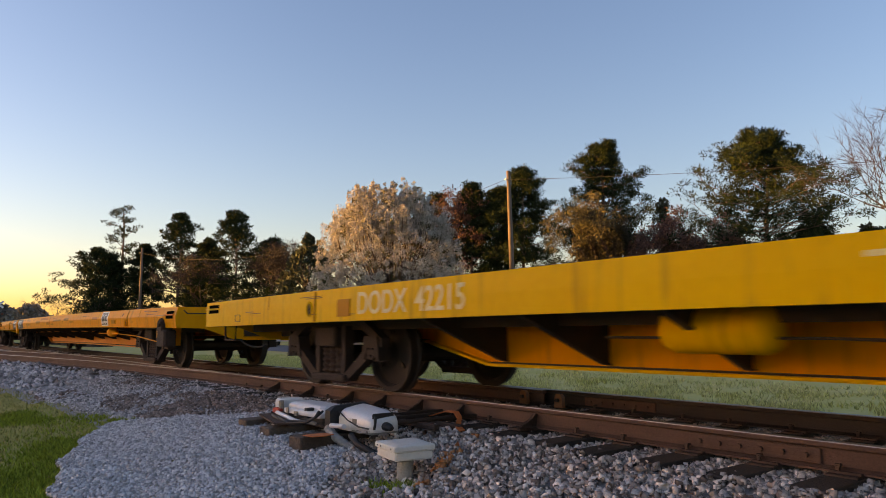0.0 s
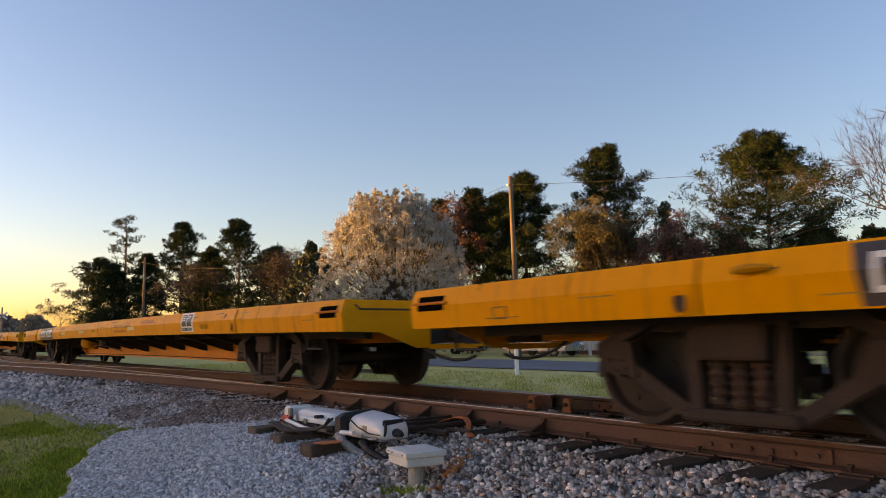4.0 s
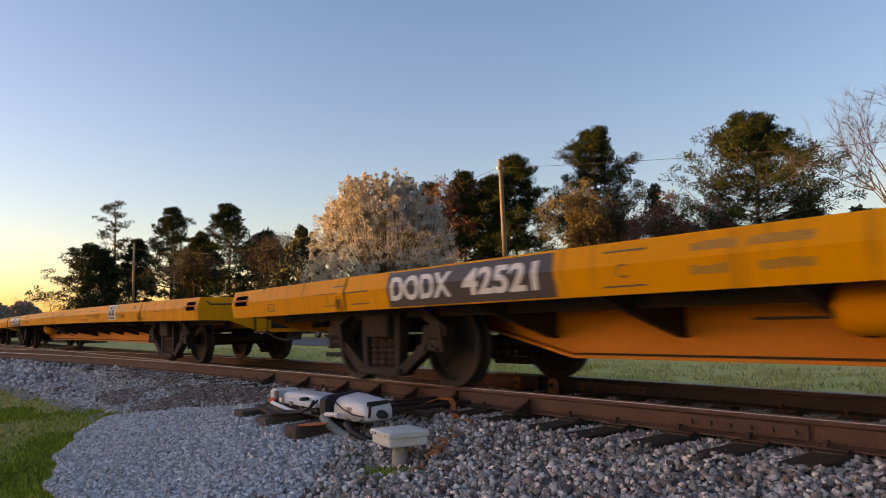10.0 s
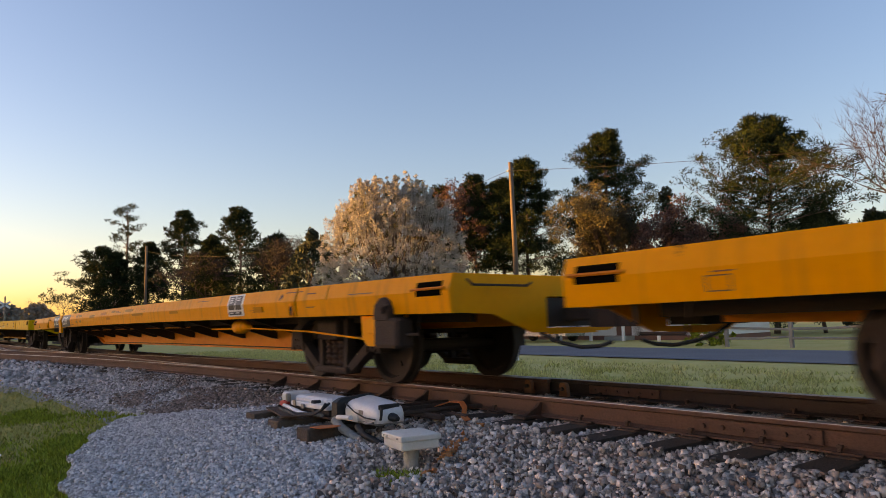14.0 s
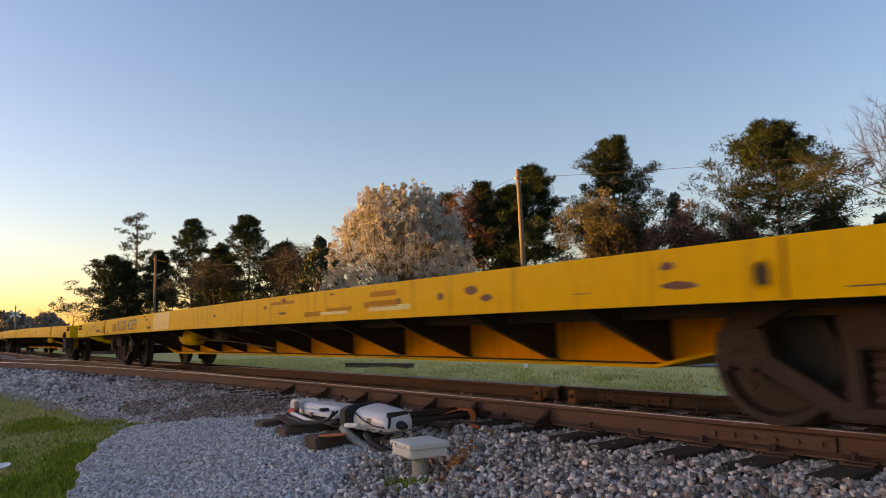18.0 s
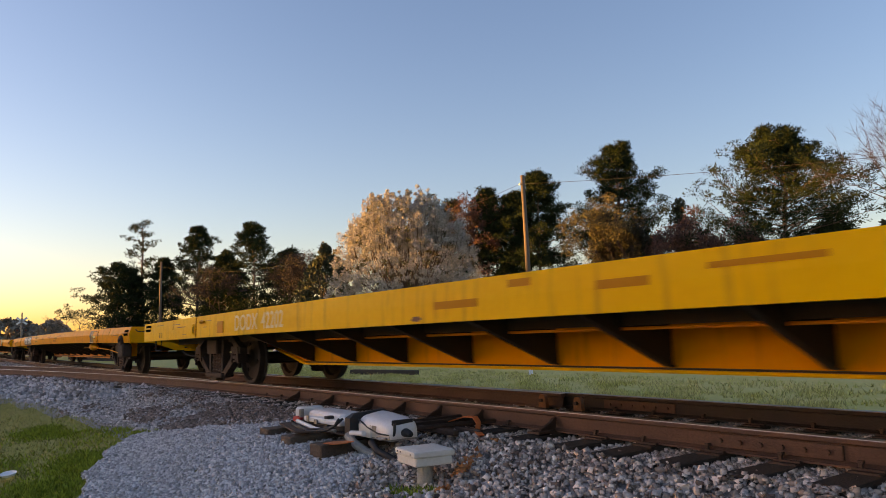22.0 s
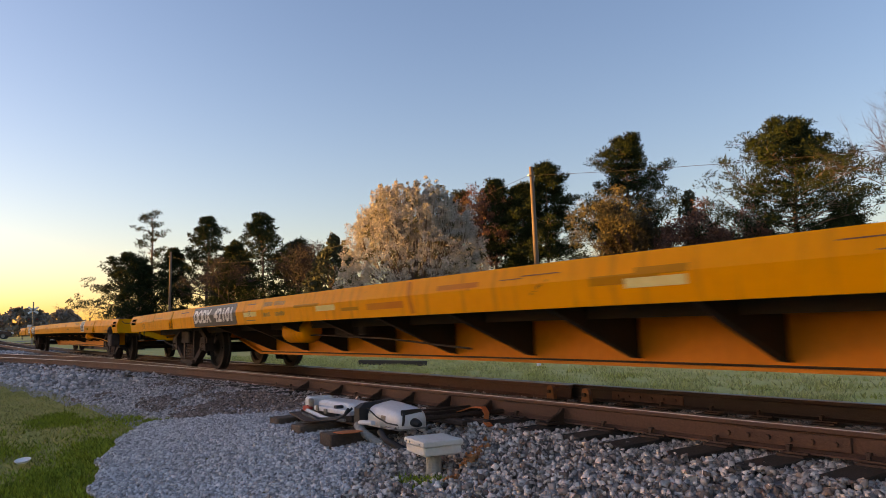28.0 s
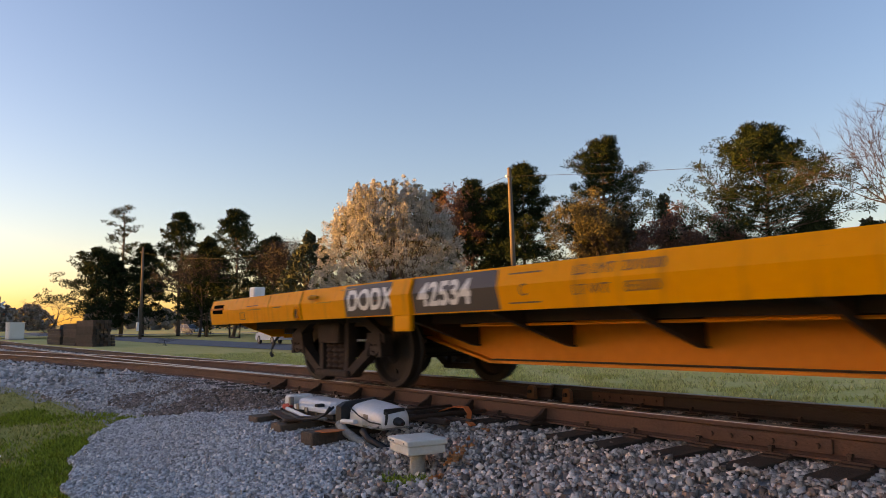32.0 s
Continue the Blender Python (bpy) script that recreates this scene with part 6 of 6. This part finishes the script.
pb = thing("meter_box", pose(-77.1, 15.75, 0.75), "pale grey electric meter box on the pole", "meter box")
part("case", Geo().box(-0.22, 0.22, -0.12, 0.08, 0.0, 0.9, 0.03), M["machine"], pb)
part("conduit", Geo().tube([(0.1, -0.02, 0.9), (0.1, 0.0, 2.4)], 0.03, 8), M["conduit"], pb)
top2 = utility_pole(-77.1, 16.0, 9.6, "grey timber utility pole before the pines")


def wire(a, b, sag, label):
    a, b = Vector(a), Vector(b)
    pts = [a.lerp(b, k / 24) - Vector((0, 0, sag * 4 * (k / 24) * (1 - k / 24))) for k in range(25)]
    ob = thing("overhead_wire", Matrix.Identity(4), label, "wire")
    part("cable", Geo().tube(pts, 0.010, 5), M["wire"], ob)


wire(top1, (8.0, 25.0, 5.4), 0.45, "single dark overhead wire")
wire(top1, top2, 2.2, "sagging dark overhead wire between poles")


# ---- beyond the track ----
def strip(name, pts0, pts1, lift, mat, label, category):
    """A road surface between two edges, laid on the ground."""
    V, Fq = [], []
    for k, (a, b) in enumerate(zip(pts0, pts1)):
        for j in range(5):
            x, y = a[0] + (b[0] - a[0]) * j / 4, a[1] + (b[1] - a[1]) * j / 4
            V.append((x, y, ground_z(x, y) + lift))
        if k:
            Fq += [((k - 1) * 5 + j, (k - 1) * 5 + j + 1, k * 5 + j + 1, k * 5 + j) for j in range(4)]
    tagged(new(name, raw_mesh(name, np.array(V), np.array(Fq), mat, True)), label, category, kind="structure")


road_x = [-160 + 4.0 * k for k in range(56)]
strip("road", [(x, 12.9) for x in road_x], [(x, 19.2) for x in road_x], 0.03, M["asphalt"], "pale grey asphalt road running beside the railway", "road")
cross_y = [-60 + 4.0 * k for k in range(35)]
strip("crossing_road", [(-99, y) for y in cross_y], [(-92, y) for y in cross_y], 0.28, M["asphalt"], "asphalt road crossing the railway at grade", "road")


def parked_car(x, y, turn, mat, label, lift=0.03, van=False):
    z = ground_z(x, y) + lift
    ob = thing("parked_car", pose(x, y, z, 0, 0, turn), label, "car")
    g = Geo()
    h = 1.0 if not van else 1.15
    side = [(-2.25, 0.32), (2.2, 0.30), (2.28, 0.55), (2.1, 0.80), (1.05, 0.92), (-1.75, 0.95), (-2.2, 0.90), (-2.3, 0.6)]
    g.loft([[(a * k, y0, b) for a, b in side] for y0, k in ((-0.86, 0.97), (-0.80, 1.0), (0.80, 1.0), (0.86, 0.97))])
    part("body", g, mat, ob)
    top = 1.45 if not van else 1.8
    cab = Geo().loft([[(1.05, -0.76, 0.93), (1.05, 0.76, 0.93), (-1.85, 0.76, 0.95), (-1.85, -0.76, 0.95)], [(0.35, -0.64, top - 0.03), (0.35, 0.64, top - 0.03), (-1.25, 0.64, top - 0.03), (-1.25, -0.64, top - 0.03)]])
    part("window_band", cab, M["glass"], ob, "dark car windows")
    part("roof_panel", Geo().box(-1.28, 0.38, -0.65, 0.65, top - 0.03, top + 0.02, 0.02), mat, ob)
    for a in (0.32, -0.45, -1.22):
        for s in (-1, 1):
            part("pillar", Geo().tube([(a + 0.05 - (0.6 if a < -1 else 0) + (0.66 if a > 0 else 0), s * 0.765, 0.94), (a, s * 0.65, top - 0.02)], 0.035, 5), mat, ob)
    for a in (-1.4, 1.4):
        for s in (-1, 1):
            w = part("wheel", Geo().disc(a, s * 0.72, 0.32, 0.32, s * 0.88, 20), M["rubber"], ob)
            part("rim", Geo().disc(a, s * 0.87, 0.32, 0.19, s * 0.895, 14), M["steel"], w)
    for s in (-1, 1):
        part("headlight", Geo().box(2.10, 2.25, s * 0.62 - 0.15, s * 0.62 + 0.15, 0.58, 0.72, 0.03), M["paper"], ob)
        part("tail_light", Geo().box(-2.30, -2.22, s * 0.66 - 0.12, s * 0.66 + 0.12, 0.66, 0.82, 0.02), M["redtape"], ob)
    return ob


parked_car(-49.5, 18.4, 176, M["carwhite"], "white saloon car parked on the roadside")
parked_car(-46.6, 20.9, 182, M["carblack"], "dark hatchback parked across the road")
parked_car(-104.0, 30.0, 20, M["carsilver"], "silver car parked far off under the pines")
parked_car(-95.6, 1.2, 78, M["cardark"], "dark red car waiting at the level crossing", 0.30)
parked_car(-90.0, 11.5, 170, M["carblack"], "black pickup-like car beside the white cabinet")
parked_car(-27.6, 24.0, 5, M["carsilver"], "silver car parked in a driveway")


def house(x, y, turn, length, label):
    z = ground_z(x, y)
    ob = thing("house", pose(x, y, z, 0, 0, turn), label, "house")
    part("brick_base", Geo().box(0, length, 0, 7, -0.3, 0.22), M["brick"], ob, "red brick foundation course")
    part("wall", Geo().box(0.02, length - 0.02, 0.02, 6.98, 0.22, 2.5), M["wallwhite"], ob, "white horizontal siding")
    roof = Geo().prism([(-0.4, 2.45), (3.5, 3.5), (7.4, 2.45), (7.4, 2.55), (3.5, 3.62), (-0.4, 2.55)], "x", -0.4, length + 0.4)
    part("roof", roof, M["roof"], ob)
    part("gable", Geo().prism([(0.02, 2.5), (3.5, 3.42), (6.98, 2.5)], "x", 0.02, length - 0.02), M["wallwhite"], ob)
    k = 1.2
    while k < length - 1.6:
        w = part("window", Geo().box(k, k + 1.1, -0.03, 0.03, 0.85, 2.1), M["wallwhite"], ob, "white-framed window")
        for a in (0.06, 0.59):
            for b in (0.06, 0.66):
                part("pane", Geo().box(k + a, k + a + 0.45, -0.045, -0.032, 0.85 + b, 0.85 + b + 0.53), M["glass"], w)
        k += 2.6
    part("door", Geo().box(length * 0.55, length * 0.55 + 0.95, -0.035, 0.02, 0.23, 2.25), M["brick"], ob, "dark door")
    part("step", Geo().box(length * 0.55 - 0.2, length * 0.55 + 1.15, -1.0, -0.036, -0.1, 0.20), M["concrete"], ob)
    part("porch_roof", Geo().box(length * 0.35, length * 0.85, -2.2, -0.04, 2.25, 2.40, 0.03), M["roof"], ob)
    for k in (0.36, 0.52, 0.68, 0.84):
        part("porch_post", Geo().box(length * k - 0.07, length * k + 0.07, -2.1, -1.96, -0.1, 2.25, 0.01), M["wallwhite"], ob, "white square porch post")
    return ob


house(-33.0, 27.5, 6, 13.0, "low white-sided house with red brick base")
house(-58.0, 40.0, 4, 12.0, "low house half hidden by trees")
house(-96.0, 46.0, 10, 11.0, "pinkish low house behind the pines")


def split_fence(x0, y0, x1, y1, n):
    ob = thing("split_rail_fence", Matrix.Identity(4), "weathered grey split-rail fence along the roadside", "fence")
    P = [(x0 + (x1 - x0) * k / n, y0 + (y1 - y0) * k / n) for k in range(n + 1)]
    for x, y in P:
        z = ground_z(x, y)
        part("post", Geo().box(x - 0.07, x + 0.07, y - 0.07, y + 0.07, z - 0.2, z + 1.25, 0.02), M["fence"], ob)
    rng = random.Random(8)
    for (xa, ya), (xb, yb) in zip(P[:-1], P[1:]):
        za, zb = ground_z(xa, ya), ground_z(xb, yb)
        for h in (0.35, 0.72, 1.10):
            a, b = rng.uniform(-0.04, 0.04), rng.uniform(-0.06, 0.06)
            part("rail", Geo().tube([(xa, ya - 0.02, za + h + a), ((xa + xb) / 2, (ya + yb) / 2, (za + zb) / 2 + h + rng.uniform(-0.03, 0.03)), (xb, yb - 0.02, zb + h + b)], 0.055, 6), M["fence"], ob)


split_fence(-15.2, 21.6, 3.0, 21.2, 7)
leafy("shrub", -16.6, 22.6, 1.7, 2.2, "bright green rounded garden shrub", "shrub", "grass", 71, "dome", 0.05, 120, 60, 0.07)
leafy("shrub", -36.5, 26.0, 1.6, 2.0, "dark rounded garden shrub", "shrub", "cedar", 72, "dome", 0.05, 120, 60, 0.07)
mp = thing("marker_post", pose(-15.5, 10.4, ground_z(-15.5, 10.4)), "white utility marker post standing in the lawn", "marker post")
part("post", Geo().box(-0.05, 0.05, -0.05, 0.05, -0.2, 1.0, 0.01), M["paper"], mp)
part("cap", Geo().box(-0.09, 0.09, -0.09, 0.09, 0.98, 1.16, 0.03), M["paper"], mp)
pk = thing("timber_plank", pose(-20.2, 8.1, ground_z(-20.2, 8.1) + 0.06, 0, 0, 14), "dark old railway tie lying on the lawn", "timber")
part("timber", Geo().box(-1.5, 1.5, -0.12, 0.12, -0.08, 0.1, 0.015), M["tie"], pk)
# cabinet, brush heap and fallen branches beyond the line
cb = thing("signal_cabinet", pose(-87.0, 6.0, ground_z(-87, 6.0), 0, 0, 8), "white metal railway signal cabinet on a concrete pad", "cabinet")
part("pad", Geo().box(-1.0, 1.0, -0.9, 0.9, -0.2, 0.12), M["concrete"], cb)
part("housing", Geo().box(-0.8, 0.8, -0.7, 0.7, 0.12, 1.75, 0.04), M["wallwhite"], cb)
part("roof", Geo().box(-0.86, 0.86, -0.76, 0.76, 1.75, 1.84, 0.03), M["wallwhite"], cb)
part("door", Geo().box(-0.4, 0.45, -0.73, -0.705, 0.25, 1.65), M["wallwhite"], cb)
part("handle", Geo().box(0.32, 0.38, -0.76, -0.73, 0.9, 1.05), M["steel"], cb)


def tie_stack(x, y, turn, rows, label):
    z = ground_z(x, y)
    ob = thing("tie_stack", pose(x, y, z, 0, 0, turn), label, "timber stack")
    rng = random.Random(int(-x))
    for j in range(rows):
        for i in range(6 - (j > 3)):
            o = rng.uniform(-0.12, 0.12)
            part("tie", Geo().box(-1.35 + o, 1.35 + o, i * 0.27 - 0.8, i * 0.27 - 0.57, j * 0.21 - 0.02, j * 0.21 + 0.18, 0.015), M["tie"], ob)


tie_stack(-56.0, 7.3, 12, 9, "tall stack of old dark railway ties")
tie_stack(-59.5, 7.0, 8, 8, "stack of old dark railway ties")
tie_stack(-63.5, 6.6, 10, 6, "low stack of old dark railway ties")
bare_tree(-67.5, 7.8, 3.0, 6.0, "heap of cut brush and twigs", 61, None, 1.0, 0.9)
bare_tree(-53.0, 11.4, 0.9, 3.4, "fallen branch lying on the lawn", 62, None, 1.0, 0.9)
# crossing signal
cs = thing("crossing_signal", pose(-88.0, 4.6, ground_z(-88, 4.6)), "level crossing mast with dark round lamps", "crossing signal")
part("mast", Geo().tube([(0, 0, -0.2), (0, 0, 4.6)], 0.07, 10), M["steel"], cs)
for dy in (-0.4, 0.4):
    lamp = part("lamp", Geo().tube([(0.0, dy, 2.7), (0.12, dy, 2.7)], 0.28, 16), M["rubber"], cs)
    part("lens", Geo().tube([(0.12, dy, 2.7), (0.15, dy, 2.7)], 0.12, 12), M["lamp_red"], lamp)
part("crossarm", Geo().box(-0.03, 0.03, -0.55, 0.55, 2.64, 2.74), M["steel"], cs)
for a in (35, -35):
    part("crossbuck", Geo().box(0.05, 0.07, -0.6, 0.6, -0.1, 0.1), M["paper"], cs, at=pose(0, 0, 3.7, a, 0, 0))
wp = thing("white_post", pose(-41.0, -6.2, ground_z(-41, -6.2)), "short white railway post beside the branch line", "post")
part("post", Geo().tube([(0, 0, -0.2), (0, 0, 1.1)], 0.06, 10), M["paper"], wp)
# distant woods, with aerial haze mixed into their colour
rw = random.Random(77)
for k in range(44):
    x = -190 - rw.uniform(0, 70)
    y = -70 + k * 3.4 + rw.uniform(-2, 2)
    hh = rw.uniform(5.0, 8.0) * (1 if y > -12 else 0.8)
    if -6 < y < 3:
        continue
    leafy("distant_tree", x, y, hh, rw.uniform(7, 12), "brown-grey tree of the distant wood line, colour paled for haze", "tree", "farwood", 200 + k, rw.choice(["egg", "dome"]), 0.02, 70, 18, 0.6)
# dense evergreen rows behind the camera, unseen, added to block the evening sun
for x0, x1, top, lb in ((-250, -134.2, 16.5, "tall unseen evergreen row added to block the low sun"), (-133.6, -60, 12.9, "unseen evergreen row added to block the low sun")):
    hd = thing("windbreak", pose(x0, -120, -0.73), lb, "hedge")
    part("core", Geo().box(0, x1 - x0, -1.2, 1.2, -2.0, top, 0.3), M["cedar"], hd)
    nr = np.random.default_rng(5)
    C = np.stack([nr.uniform(0, x1 - x0, 1500), nr.uniform(-1.6, 1.6, 1500), nr.uniform(0.2, top + 0.2, 1500)], 1)
    Vh, Fh = leaf_cloud(nr, C, np.full(1500, 0.5), 8, 0.3)
    part("foliage", raw_mesh("foliage", Vh, Fh, M["cedar"]), None, hd)
# small things near the camera
pl = thing("paper_plate", pose(-8.2, -3.72, ground_z(-8.2, -3.72) + 0.05, 8, 4, 0), "crumpled white plate lying in the grass", "litter")
part("rim", Geo().loft([[(r * math.cos(2 * math.pi * k / 16), 0.75 * r * math.sin(2 * math.pi * k / 16), z) for k in range(16)] for r, z in ((0.05, 0.0), (0.08, 0.0), (0.10, 0.02), (0.102, 0.024), (0.08, 0.006), (0.05, 0.006))]), M["paper"], pl)


# ---- stones and grass ----
build_ties()
scatter("coarse_ballast", 44000, (-5.6, 2.0, -3.6, 2.2), h_coarse, (0.013, 0.033), M["stone"], 1, "grey and pinkish crushed-stone ballast")
scatter("walkway_gravel", 36000, (-9.8, -3.6, -3.7, -0.5), h_mound, (0.012, 0.024), M["gravel"], 2, "pale blue-grey gravel mound beside the switch machine")
scatter("shoulder_ballast", 30000, (-15, -5.4, -3.2, 2.2), h_shoulder, (0.018, 0.036), M["oldstone"], 3, "weathered grey ballast on the track shoulder")
scatter("far_ballast", 15000, (-50, -15, -7.0, 2.4), h_shoulder, (0.035, 0.075), M["oldstone"], 4, "weathered grey ballast on the track shoulder")
scatter("brown_stones", 2600, (-5.2, 2.0, -3.4, -0.6), h_coarse, (0.018, 0.04), M["brownstone"], 21, "rust-brown stones among the ballast")
scatter("brown_patch", 7000, (-14, -6.4, -3.0, -0.6), lambda x, y, r: (lambda z: z + 0.012 if z is not None and noise.noise((x * 0.6, y * 1.6, 8)) + 0.5 * noise.noise((x * 2.5, y * 3, 1)) > 0.12 + r.normal(0, 0.12) else None)(h_shoulder(x, y, r)), (0.016, 0.034), M["brownstone"], 22, "rust-brown dirty stones on the track shoulder")
green = lambda x, y: noise.noise((x * 0.55, y * 1.3, 11)) + 0.4 * noise.noise((x * 2.1, y * 2.6, 4)) - 0.12 * (-9 - x)
grass_blades("near_grass", 90000, (-13, -4.0, -6.5, -1.7), lambda x, y, r: near_lawn(x, y, r) and green(x, y) > 0.06 + r.normal(0, 0.24), 0.05, M["grass"], 5, "short bright green grass beside the track")
grass_blades("dry_grass", 70000, (-30, -4.5, -9, -1.7), lambda x, y, r: near_lawn(x, y, r) and green(x, y) < 0.05 + r.normal(0, 0.28), 0.04, M["drygrass"], 15, "short dry tan grass beside the track")
grass_blades("verge_grass", 60000, (-34, 2, 2.9, 11.0), lambda x, y, r: r.random() < (0.35 + noise.noise((x * 1.3, y * 1.3, 2))) * (1.5 - 0.12 * y), 0.085, M["verge"], 16, "rough grass fringe beyond the far rail")
grass_blades("tuft", 800, (-4.4, -3.7, -1.9, -1.4), lambda x, y, r: (x + 4.06) ** 2 / 0.045 + (y + 1.68) ** 2 / 0.022 < r.uniform(0.3, 1.2), 0.075, M["grass"], 6, "tuft of bright green grass round the junction box post")
scatter("sprayed_stones", 45, (-4.6, -3.8, -1.7, -0.6), lambda x, y, r: ground_z(x, y) + 0.05 if abs((x + 3.9) + 0.53 * (y + 1.55)) < 0.06 and noise.noise((x * 6, y * 6, 1)) > 0.02 else None, (0.018, 0.036), M["paintstone"], 7, "line of stones sprayed with orange marking paint")
motions()
